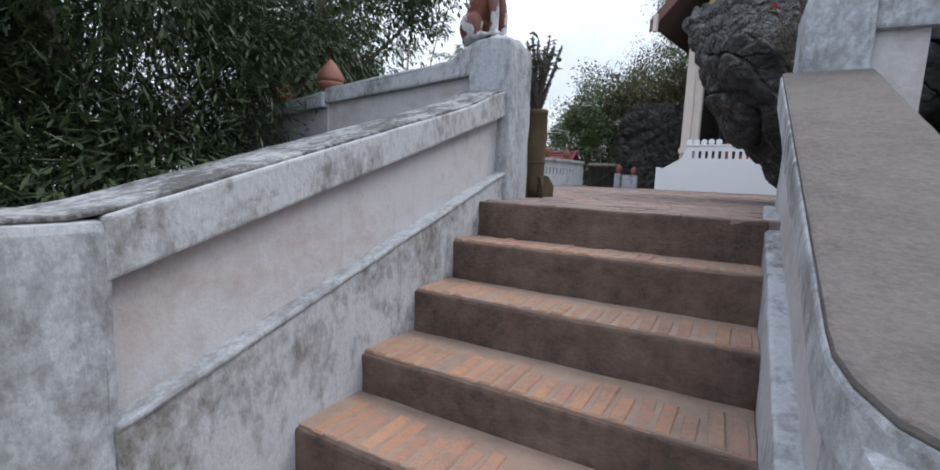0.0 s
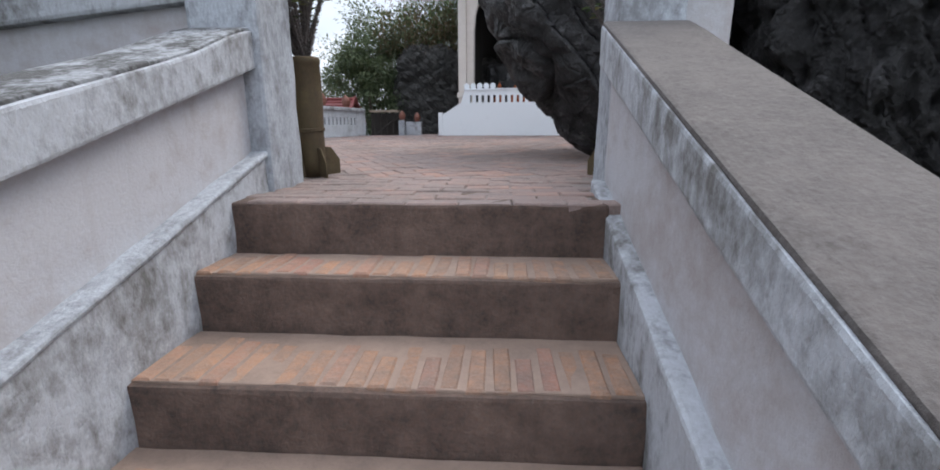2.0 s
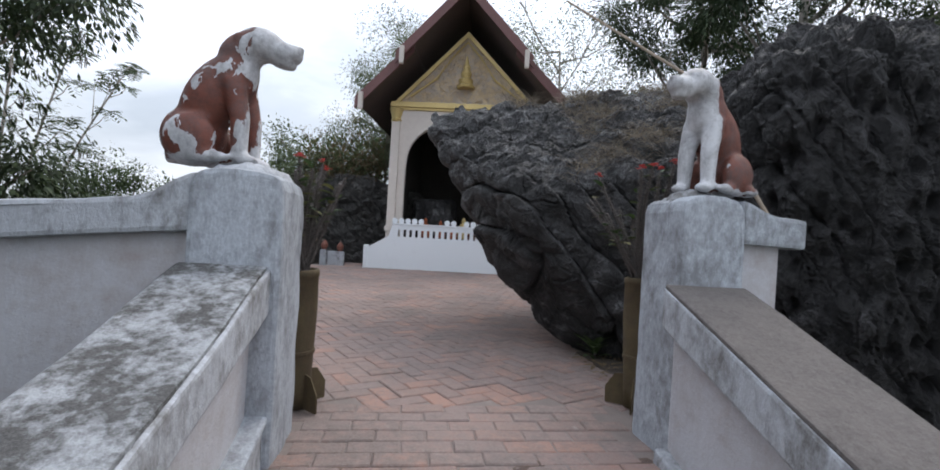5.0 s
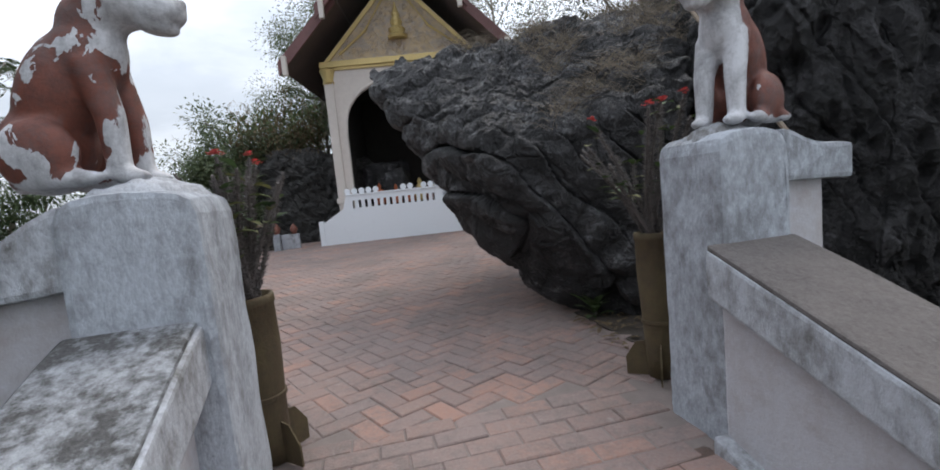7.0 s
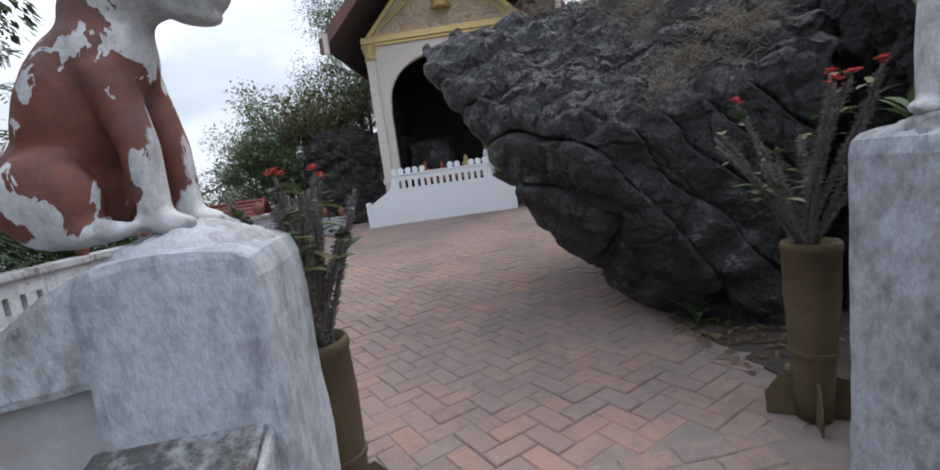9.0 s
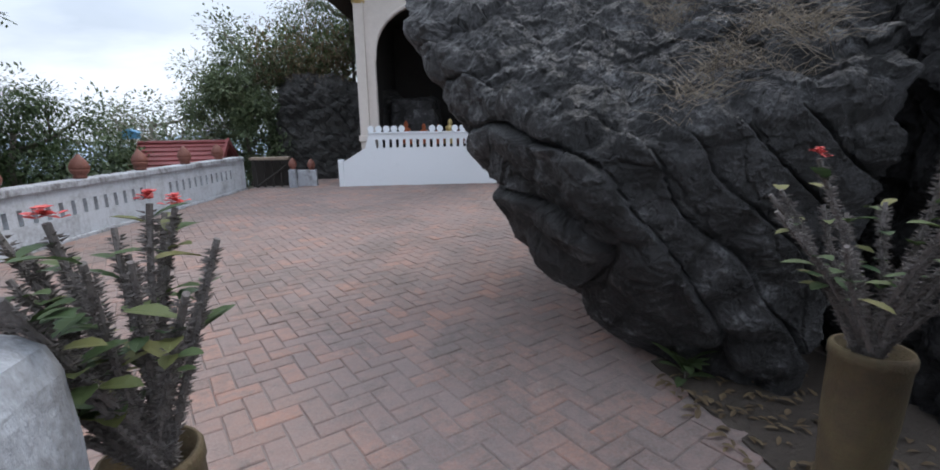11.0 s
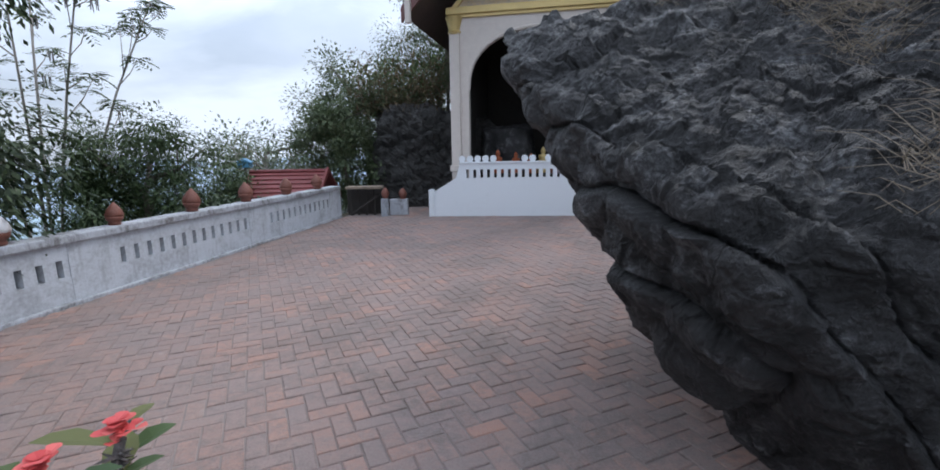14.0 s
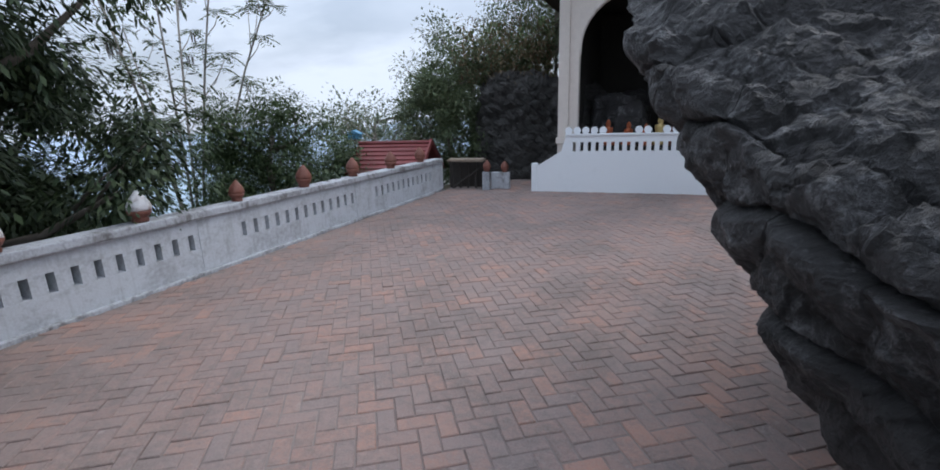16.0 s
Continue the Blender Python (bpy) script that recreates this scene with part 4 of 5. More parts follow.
def seated_figure(m, h, mat, label):
    bm = bmesh.new()
    lathe(bm, [(0.30, 0), (0.34, 0.06), (0.27, 0.12), (0.30, 0.18), (0.33, 0.26), (0.22, 0.34), (0.17, 0.46), (0.20, 0.60), (0.19, 0.68), (0.07, 0.72), (0.10, 0.78), (0.105, 0.86), (0.07, 0.93), (0.02, 1.0)], 14)
    for v in bm.verts:
        v.co.y *= 0.8
        v.co *= h
    return thing("statue", bm, mat, label, "statue", "statues in the shrine", at=SHRINE @ m, smooth=True)


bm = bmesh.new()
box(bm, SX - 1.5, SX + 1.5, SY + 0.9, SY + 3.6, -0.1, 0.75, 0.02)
thing("altar", bm, M_SHADEBLACK, "stepped altar coloured near black for the shade inside the shrine", "altar", at=SHRINE)
CV = (SX - 0.75, SY + 2.0, 1.3)
cave = boulder("cave_rock", "pale brown rock standing inside the shrine", M_ROCK, CV, [
    through_points(CV, (0, -1, 0.1), (CV[0], SY + 1.3, 1.2)), through_points(CV, (-1, 0, 0.1), (SX - 1.4, SY + 2, 1.2)),
    through_points(CV, (1, 0, 0.2), (SX - 0.25, SY + 2, 1.2)), through_points(CV, (0, 0, 1), (0, 0, 1.75)),
    through_points(CV, (0, 1, 0), (0, SY + 2.9, 1)), through_points(CV, (0, 0, -1), (0, 0, 0.7))], 4, 8.0, 0.1, 2.0, 0.07, 2.0)
cave.matrix_world = SHRINE @ cave.matrix_world
seated_figure(pose(SX + 0.75, SY + 2.9, 0.75), 1.35, M_GOLD, "large gilded seated statue deep in the shrine")
seated_figure(pose(SX + 0.05, SY + 1.25, 0.75), 0.55, M_GOLD, "small gilded seated statue on the altar")
seated_figure(pose(SX - 0.95, SY + 1.1, 0.75), 0.50, M_ORANGE, "small figure draped in orange cloth on the altar")
seated_figure(pose(SX - 0.55, SY + 1.15, 0.75), 0.45, M_ORANGE, "small figure draped in orange cloth on the altar")
seated_figure(pose(SX - 0.20, SY + 1.0, 0.75), 0.42, M_ORANGE, "small figure draped in orange cloth on the altar")
seated_figure(pose(SX + 0.28, SY + 1.0, 0.75), 0.36, M_TERRA, "small red figure on the altar")
seated_figure(pose(SX + 0.55, SY + 1.05, 0.75), 0.6, M_SHRINEWALL, "small white statue on the altar")


# ---- dog statues ----
def dog(name, label, m, h, mirror):
    """A seated dog in one skin: haunch, chest, neck, head, muzzle, ears and forelegs."""
    bm = bmesh.new()

    def ball(x, y, z, rx, ry, rz, tilt=0):
        r = bmesh.ops.create_uvsphere(bm, u_segments=16, v_segments=10, radius=1)
        M = Matrix.Translation((x, y, z)) @ Matrix.Rotation(radians(tilt), 4, "Y") @ Matrix.Diagonal((rx, ry, rz, 1))
        bmesh.ops.transform(bm, matrix=M, verts=r["verts"])
    ball(-0.19, 0, 0.17, 0.185, 0.165, 0.185)
    ball(-0.09, 0.0, 0.40, 0.165, 0.145, 0.29, 26)
    ball(0.02, 0, 0.52, 0.145, 0.135, 0.21, 18)
    ball(0.06, 0, 0.67, 0.125, 0.112, 0.15, 32)
    ball(0.17, 0, 0.745, 0.14, 0.115, 0.105, 4)
    ball(0.30, 0, 0.70, 0.125, 0.080, 0.075, 8)
    ball(0.375, 0, 0.70, 0.055, 0.070, 0.058)
    ball(0.32, 0, 0.635, 0.085, 0.055, 0.026, 10)
    ball(0.415, 0, 0.735, 0.022, 0.032, 0.022)
    ball(0.25, 0, 0.775, 0.055, 0.085, 0.034)
    for s in (-1, 1):
        ball(0.10, s * 0.098, 0.72, 0.035, 0.018, 0.075, -30)
        ball(-0.14, s * 0.135, 0.14, 0.155, 0.070, 0.145, 10)
        ball(-0.01, s * 0.15, 0.035, 0.11, 0.045, 0.036)
        tube(bm, [(0.06, s * 0.078, 0.50), (0.115, s * 0.085, 0.27), (0.125, s * 0.09, 0.03)], 0.070, 0.046, 10)
        ball(0.165, s * 0.09, 0.03, 0.075, 0.052, 0.034)
    tube(bm, [(-0.32, 0, 0.06), (-0.37, 0.08, 0.04), (-0.30, 0.17, 0.035), (-0.16, 0.20, 0.035)], 0.04, 0.025, 8)
    k = h / 0.84
    bmesh.ops.transform(bm, matrix=Matrix.Diagonal((k, k, k, 1)), verts=bm.verts)
    ob = thing(name, bm, M_STATUE_RED if mirror else M_STATUE, label, "dog statue", "dog statues on the gate posts", at=m, smooth=True)
    r = ob.modifiers.new("skin", "REMESH")
    r.mode, r.voxel_size, r.use_smooth_shade = "VOXEL", 0.010, True
    s = ob.modifiers.new("soften", "SMOOTH")
    s.factor, s.iterations = 0.6, 6
    return ob


dog("dog_statue", "seated cement dog painted red-brown with flaking white patches", pose(-1.775, 0.52, 1.135, 0, 0, -6), 0.565, False)
dog("dog_statue", "seated cement dog with red-brown back and white chest", pose(0.345, 0.51, 1.165, 0, 0, 202), 0.56, True)


# ---- bomb-shaped planters and thorny plants ----
def planter(m, h, lean, label):
    ob = holder("planter", label, "planter", "metal planters by the gate posts", at=m)
    bm = bmesh.new()
    lathe(bm, [(0.062, 0.0), (0.070, 0.10), (0.080, 0.28), (0.096, h * 0.70), (0.099, h - 0.04), (0.104, h - 0.035), (0.104, h - 0.01), (0.099, h), (0.090, h), (0.088, h - 0.06)], 22)
    for v in bm.verts:
        v.co.xy *= 1 + 0.02 * noise.noise(v.co * 9)
    body = part("body", bm, M_RUST, ob, "rusted olive steel cylinder", smooth=True)
    bm = bmesh.new()
    lathe(bm, [(0.080, 0.272), (0.087, 0.276), (0.087, 0.292), (0.080, 0.296)], 22)
    part("band", bm, M_RUST, body)
    for k in range(4):
        bm = bmesh.new()
        prism(bm, [(0.05, 0.0), (0.165, 0.0), (0.17, 0.09), (0.12, 0.17), (0.065, 0.18)], "y", -0.004, 0.004)
        part("fin", bm, M_RUST, ob, "rusted tail fin", at=pose(0, 0, 0, 0, 0, 45 + 90 * k))
    bm = bmesh.new()
    lathe(bm, [(0.07, h - 0.09), (0.090, h - 0.07), (0.05, h - 0.055), (0.01, h - 0.05)], 16)
    part("soil", bm, M_SOIL, ob)
    return ob


def leaf(bm, base, d, up, length, width, curl=0.25):
    """One broad leaf folded along its midrib."""
    d, up = d.normalized(), up.normalized()
    side = d.cross(up).normalized()
    up = side.cross(d)
    last = None
    for t, w in ((0.0, 0.12), (0.3, 0.75), (0.6, 1.0), (0.85, 0.65), (1.0, 0.05)):
        c = base + d * length * t - up * curl * length * t * t
        row = (bm.verts.new(c - side * width * w / 2 + up * 0.12 * width * w), bm.verts.new(c), bm.verts.new(c + side * width * w / 2 + up * 0.12 * width * w))
        if last:
            bm.faces.new((last[0], last[1], row[1], row[0]))
            bm.faces.new((last[1], last[2], row[2], row[1]))
        last = row


def thorn_plant(m, label, stems, height, spread, seed, leaves=9, blooms=4, lean=(0, 0)):
    """Crown of thorns: spiny stems, a few oval leaves near the tips and coral flower heads."""
    r = random.Random(seed)
    ob = holder("thorny_plant", label, "potted plant", "plants in the planters", at=m)
    bl = bmesh.new()
    tips = []
    for k in range(stems):
        a = 2 * math.pi * k / stems + r.uniform(-0.4, 0.4)
        hh = height * r.uniform(0.55, 1.0)
        sp = spread * r.uniform(0.35, 1.0)
        pts = []
        for i in range(8):
            t = i / 7
            pts.append(Vector((math.cos(a) * sp * t ** 1.2 + lean[0] * t + 0.015 * math.sin(3 * t + k), math.sin(a) * sp * t ** 1.2 + lean[1] * t + 0.015 * math.cos(4 * t + k), hh * t)))
        bs = bmesh.new()
        tube(bs, pts, 0.0088, 0.0062, 7)
        for i in range(int(hh * 900)):
            t = r.uniform(0.05, 0.97)
            f = t * 7
            p = pts[int(f)].lerp(pts[min(7, int(f) + 1)], f - int(f))
            b = r.uniform(0, 6.28)
            d = Vector((math.cos(b), math.sin(b), r.uniform(0.0, 0.5))).normalized()
            u = d.orthogonal().normalized() * 0.0026
            w = d.cross(u)
            q = p + d * 0.008
            vs = [bs.verts.new(q + u), bs.verts.new(q - u * 0.5 + w), bs.verts.new(q - u * 0.5 - w), bs.verts.new(q + d * r.uniform(0.008, 0.019))]
            for x, y in ((0, 1), (1, 2), (2, 0)):
                bs.faces.new((vs[x], vs[y], vs[3]))
        for i in range(r.randint(leaves // 2, leaves)):
            t = r.uniform(0.45, 1.0)
            f = min(6.99, t * 7)
            p = pts[int(f)].lerp(pts[int(f) + 1], f - int(f))
            b = r.uniform(0, 6.28)
            leaf(bl, p, Vector((math.cos(b), math.sin(b), r.uniform(0.1, 0.9))), Vector((0, 0, 1)), r.uniform(0.05, 0.10), r.uniform(0.026, 0.050), 0.3)
        tips.append(pts[-1])
        part("stem", bs, M_STEM, ob, "spiny grey stem")
    tagged(part("foliage", bl, M_LEAF_POT, ob, "oval green leaves"), kind="stuff")
    for p in sorted(tips, key=lambda q: -q.z)[:blooms]:
        bf = bmesh.new()
        for i in range(13):
            b = r.uniform(0, 6.28)
            rr = r.uniform(0.0, 0.018)
            c = p + Vector((math.cos(b) * rr, math.sin(b) * rr, 0.018 - rr * 0.5 + r.uniform(-0.006, 0.008)))
            for s in (0, 1):
                d = Vector((math.cos(b + s * 3.1), math.sin(b + s * 3.1), 0.35))
                leaf(bf, c, d, Vector((0, 0, 1)), 0.015, 0.017, 0.1)
        part("flower_head", bf, M_FLOWER, ob, "coral red flower head")
    return ob


planter(pose(-1.53, 0.99, 0.0, 2, -2, 0), 0.70, 0, "rusted bomb-casing planter with tail fins beside the gate post")
planter(pose(0.31, 1.0, 0.0, -1, 2, 10), 0.73, 0, "olive rusted bomb-casing planter with tail fins beside the gate post")
thorn_plant(pose(-1.53, 0.97, 0.64), "thorny crown-of-thorns plant with coral flowers in a planter", 25, 0.60, 0.27, 5, 7, 3, (-0.05, -0.07))
thorn_plant(pose(0.31, 1.0, 0.67), "spindly crown-of-thorns plant with coral flowers in a planter", 15, 0.68, 0.34, 8, 4, 5, (-0.10, -0.02))


# ---- small plants, litter ----
def fern(m, label, n, size, seed, mat):
    r = random.Random(seed)
    ob = holder("weed", label, "small plant", at=m)
    bm = bmesh.new()
    tube(bm, [(0, 0, -0.03), (0, 0, size * 0.5)], 0.005, 0.003, 5)
    part("stalk", bm, M_STEM, ob)
    for k in range(n):
        bm = bmesh.new()
        a = r.uniform(0, 6.28)
        d = Vector((math.cos(a), math.sin(a), r.uniform(0.8, 2.4)))
        leaf(bm, Vector((math.cos(a) * 0.01, math.sin(a) * 0.01, size * r.uniform(0, 0.5))), d, Vector((0, 0, 1)), size * r.uniform(0.5, 1.0), size * 0.28, 0.5)
        part("leaf", bm, mat, ob)
    return ob


fern(pose(0.53, 2.08, -0.005), "small green weed growing under the boulder", 18, 0.21, 3, M_LEAF_MID)
fern(pose(0.72, 0.95, 1.1), "yellow-green seedling behind the dog statue", 9, 0.16, 5, M_LEAF_MID)


def litter():
    r = random.Random(21)
    bm = bmesh.new()
    for i in range(150):
        x, y = 0.35 + r.random() ** 1.5 * 0.85, 1.1 + r.random() * 1.0
        a = r.uniform(0, 6.28)
        leaf(bm, Vector((x, y, 0.012 + r.random() * 0.02)), Vector((math.cos(a), math.sin(a), r.uniform(0.0, 0.5))), Vector((0, 0, 1)), r.uniform(0.03, 0.08), r.uniform(0.015, 0.035), 0.4)
    thing("leaf_litter", bm, M_LEAF_DRY, "dry brown fallen leaves at the boulder's foot", "leaves", kind="stuff")


litter()
bm = bmesh.new()
box(bm, 0.46, 1.5, 0.66, 2.3, -0.5, 0.004, 0.0)
roughen(bm, 0.008, 6.0, 0.12)
thing("soil_patch", bm, M_SOIL, "dark bare soil between planter and boulder", "soil", kind="structure")


# ---- trees ----
def tree(name, label, at, height, radius, trunk_r, seed, leaf_mat, bark, leaves=5000, leaf_len=0.16, leaf_w=0.05, base=0.3, droop=0.3, clumps=40, limbs=9, squash=0.8, lean=(0, 0), bare=False, clump_r=0.30, pods=0):
    """A tapered trunk and limbs with a crown of separate leaves in clumps."""
    r = random.Random(seed)
    ob = holder(name, label, "tree", at=Matrix.Translation(at))
    bt = bmesh.new()
    top = Vector((lean[0], lean[1], height * 0.78))
    spine = [Vector((lean[0] * t + 0.06 * height * noise.noise(Vector((t * 2, seed, 0))), lean[1] * t + 0.06 * height * noise.noise(Vector((t * 2, seed, 5))), top.z * t - (0.4 if t == 0 else 0))) for t in (0, 0.2, 0.4, 0.6, 0.8, 1.0)]
    tube(bt, spine, trunk_r, trunk_r * 0.3, 8)
    ends = []
    for k in range(limbs):
        t = base + (1 - base) * (k + r.random()) / limbs
        f = min(4.99, t * 5)
        p = spine[int(f)].lerp(spine[int(f) + 1], f - int(f))
        a = k * 2.4 + r.uniform(-0.4, 0.4)
        reach = radius * (1.1 - 0.5 * t) * r.uniform(0.7, 1.1)
        q = p + Vector((math.cos(a) * reach, math.sin(a) * reach, reach * r.uniform(0.3, 0.9)))
        mid = p.lerp(q, 0.5) + Vector((0, 0, -0.08 * reach))
        tube(bt, [p, mid, q], trunk_r * 0.38, trunk_r * 0.10, 6)
        ends.append(q)
        for j in range(4 if bare else 2):
            s = p.lerp(q, r.uniform(0.35, 0.95))
            a2 = a + r.uniform(-1.3, 1.3)
            e = s + Vector((math.cos(a2), math.sin(a2), r.uniform(0.3, 1.4))) * reach * r.uniform(0.25, 0.5)
            tube(bt, [s, s.lerp(e, 0.5) + Vector((0, 0, 0.03)), e], trunk_r * 0.14, trunk_r * 0.04, 5)
            ends.append(e)
            if bare:
                for _ in range(3):
                    e2 = e + Vector((r.uniform(-1, 1), r.uniform(-1, 1), r.uniform(0.2, 1.2))) * reach * 0.2
                    tube(bt, [s.lerp(e, 0.8), e2], trunk_r * 0.06, trunk_r * 0.02, 4)
                    ends.append(e2)
    part("trunk", bt, bark, ob, "", smooth=True)
    if leaves:
        verts, faces = [], []
        centre = Vector((lean[0], lean[1], height * (0.5 + base * 0.5)))
        spots_ = list(ends)
        while len(spots_) < clumps:
            d = Vector((r.gauss(0, 1), r.gauss(0, 1), r.gauss(0, 1))).normalized() * r.random() ** 0.4
            spots_.append(centre + Vector((d.x * radius, d.y * radius, d.z * height * (1 - base) * 0.5 * squash * 1.2)))
        per = max(1, leaves // len(spots_))
        for c in spots_:
            cr = radius * clump_r * r.uniform(0.6, 1.3)
            for _ in range(per):
                d = Vector((r.gauss(0, 1), r.gauss(0, 1), r.gauss(0, 0.8))).normalized() * cr * r.random() ** 0.5
                p = c + d
                out = (d.normalized() + Vector((r.uniform(-0.6, 0.6), r.uniform(-0.6, 0.6), -droop + r.uniform(-0.3, 0.3)))).normalized()
                s = out.cross(Vector((r.uniform(-0.4, 0.4), r.uniform(-0.4, 0.4), 1))).normalized()
                L, W = leaf_len * r.uniform(0.6, 1.3), leaf_w * r.uniform(0.6, 1.3)
                n = len(verts)
                verts += [p, p + out * L * 0.5 + s * W, p + out * L, p + out * L * 0.5 - s * W]
                faces.append((n, n + 1, n + 2, n + 3))
        me = bpy.data.meshes.new("crown")
        me.from_pydata([tuple(v) for v in verts], [], faces)
        me.materials.append(leaf_mat)
        cr_ob = new("crown", me)
        cr_ob.parent = ob
    if pods:
        bp = bmesh.new()
        for _ in range(pods):
            e = r.choice(ends)
            for _ in range(5):
                q = e + Vector((r.uniform(-0.08, 0.08), r.uniform(-0.08, 0.08), 0))
                tube(bp, [q, q + Vector((r.uniform(-0.03, 0.03), 0, -r.uniform(0.15, 0.32)))], 0.014, 0.008, 4)
        tagged(part("seed_pod", bp, M_STEM, ob, "hanging dark seed pods"), kind="stuff")
    return ob


def many_stemmed(name, label, at, height, radius, stem_r, seed):
    """Several thin stems from one foot, forking, with a drooping tuft of leaflets and pods at each twig's end."""
    r = random.Random(seed)
    ob = holder(name, label, "tree", at=Matrix.Translation(at))
    ends = []
    for k in range(7):
        a = k * 0.9 + r.uniform(-0.3, 0.3)
        lean = radius * r.uniform(0.25, 0.8)
        h = height * r.uniform(0.70, 0.96)
        pts = [Vector((math.cos(a) * lean * (t ** 1.5) + 0.1 * noise.noise(Vector((t * 3, k, 1))), math.sin(a) * lean * (t ** 1.5), h * t - (0.4 if t == 0 else 0))) for t in (0, 0.25, 0.5, 0.75, 1.0)]
        bm = bmesh.new()
        tube(bm, pts, stem_r, stem_r * 0.3, 6)
        ends.append(pts[-1])
        for j in range(9):
            t = r.uniform(0.42, 0.98)
            f = min(3.99, t * 4)
            p = pts[int(f)].lerp(pts[int(f) + 1], f - int(f))
            b = a + r.uniform(-1.6, 1.6)
            L = r.uniform(0.5, 1.1)
            e = p + Vector((math.cos(b) * 0.6, math.sin(b) * 0.6, r.uniform(0.5, 1.1))) * L
            tube(bm, [p, p.lerp(e, 0.5) + Vector((math.cos(b), math.sin(b), 0)) * 0.06, e], stem_r * 0.3, stem_r * 0.13, 5)
            ends.append(e)
        part("stem", bm, M_PALEBARK, ob, "", smooth=True)
    bl = bmesh.new()
    for e in ends:
        for _ in range(r.randint(12, 17)):
            a = r.uniform(0, 6.28)
            d = Vector((math.cos(a), math.sin(a), r.uniform(-0.2, 0.9))).normalized()
            stalk = r.uniform(0.22, 0.38)
            for i in range(7):
                t = 0.3 + 0.7 * i / 6
                q = e + d * stalk * t + Vector((0, 0, -0.14 * t * t))
                w = d.cross(Vector((0, 0, 1))).normalized() * (1 if i % 2 else -1)
                o = (d * 0.6 + w + Vector((0, 0, -0.45))).normalized()
                u = o.cross(Vector((0, 0, 1))).normalized()
                L = r.uniform(0.11, 0.19)
                bl.faces.new([bl.verts.new(c) for c in (q, q + o * L * 0.5 + u * 0.028, q + o * L, q + o * L * 0.5 - u * 0.028)])
    tagged(part("foliage", bl, M_LEAF_MID, ob), kind="stuff")
    bp = bmesh.new()
    for e in r.sample(ends, 22):
        for _ in range(4):
            q = e + Vector((r.uniform(-0.09, 0.09), r.uniform(-0.09, 0.09), -0.05))
            tube(bp, [q, q + Vector((r.uniform(-0.03, 0.03), 0, -r.uniform(0.18, 0.34)))], 0.014, 0.008, 4)
    tagged(part("seed_pod", bp, M_STEM, ob, "hanging dark seed pods"), kind="stuff")
    return ob


G = ground_height
tree("tree", "dark dense evergreen tree with drooping leaves beyond the balustrade", (-9.3, 5.7, G(-9.3, 5.7)), 6.4, 2.1, 0.20, 1, M_LEAF_DARK, M_BARK, 75000, 0.12, 0.022, 0.15, 0.7, 110, clump_r=0.24)
tree("tree", "dark dense evergreen tree with drooping leaves beyond the balustrade", (-7.6, 4.4, G(-7.6, 4.4)), 7.6, 2.60, 0.20, 2, M_LEAF_DARK, M_BARK, 40000, 0.13, 0.022, 0.25, 0.7, 70)
many_stemmed("tree", "tall sparse tree with hanging seed pods", (-10.8, 11.0, G(-10.8, 11.0)), 10.8, 3.38, 0.05, 3)
tree("tree", "leafy green mango tree below the terrace", (-8.6, 11.6, G(-8.6, 11.6)), 5.5, 2.12, 0.16, 4, M_LEAF_BUSH, M_BARK, 60000, 0.11, 0.020, 0.1, 0.5, 130, clump_r=0.24)
tree("tree", "bare pale frangipani tree with forking branches", (-7.2, 16.2, G(-7.2, 16.2)), 4.7, 2.50, 0.07, 5, M_LEAF_HAZE_PALE, M_PALEBARK, 700, 0.10, 0.022, 0.3, 0.2, 20, 22, bare=True, clump_r=0.15)
tree("tree", "hazy green tree behind the red roof", (-5.3, 20.3, G(-5.3, 20.3)), 5.6, 3.38, 0.2, 6, M_LEAF_HAZE_PALE, M_BARK, 22000, 0.15, 0.04, 0.1, 0.3, 90, clump_r=0.25)
tree("tree", "hazy green tree beyond the hut", (-9.8, 20.7, G(-9.8, 20.7)), 6.4, 3.75, 0.2, 16, M_LEAF_HAZE_PALE, M_BARK, 16000, 0.16, 0.045, 0.1, 0.3, 80, clump_r=0.25)
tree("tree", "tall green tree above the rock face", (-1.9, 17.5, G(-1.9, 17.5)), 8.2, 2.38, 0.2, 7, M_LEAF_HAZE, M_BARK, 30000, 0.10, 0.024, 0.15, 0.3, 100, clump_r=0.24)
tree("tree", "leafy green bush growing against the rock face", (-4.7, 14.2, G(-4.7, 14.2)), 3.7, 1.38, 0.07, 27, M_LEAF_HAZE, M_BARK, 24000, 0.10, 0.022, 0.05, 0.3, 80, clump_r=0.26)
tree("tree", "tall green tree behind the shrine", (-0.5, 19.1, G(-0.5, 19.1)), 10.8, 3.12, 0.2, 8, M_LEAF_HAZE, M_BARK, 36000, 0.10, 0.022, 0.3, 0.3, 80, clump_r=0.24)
tree("tree", "hazy thin tree behind the shrine roof", (5.5, 19.0, G(5.5, 19.0)), 12.2, 4.25, 0.14, 9, M_LEAF_HAZE_PALE, M_PALEBARK, 12000, 0.12, 0.03, 0.3, 0.2, 90, 15, bare=True, clump_r=0.22)
tree("tree", "dark evergreen tree beside the stairs", (-6.5, 0.1, G(-6.5, 0.1)), 9.2, 3.00, 0.17, 10, M_LEAF_DARK, M_BARK, 105000, 0.13, 0.015, 0.08, 0.7, 120, clump_r=0.24)
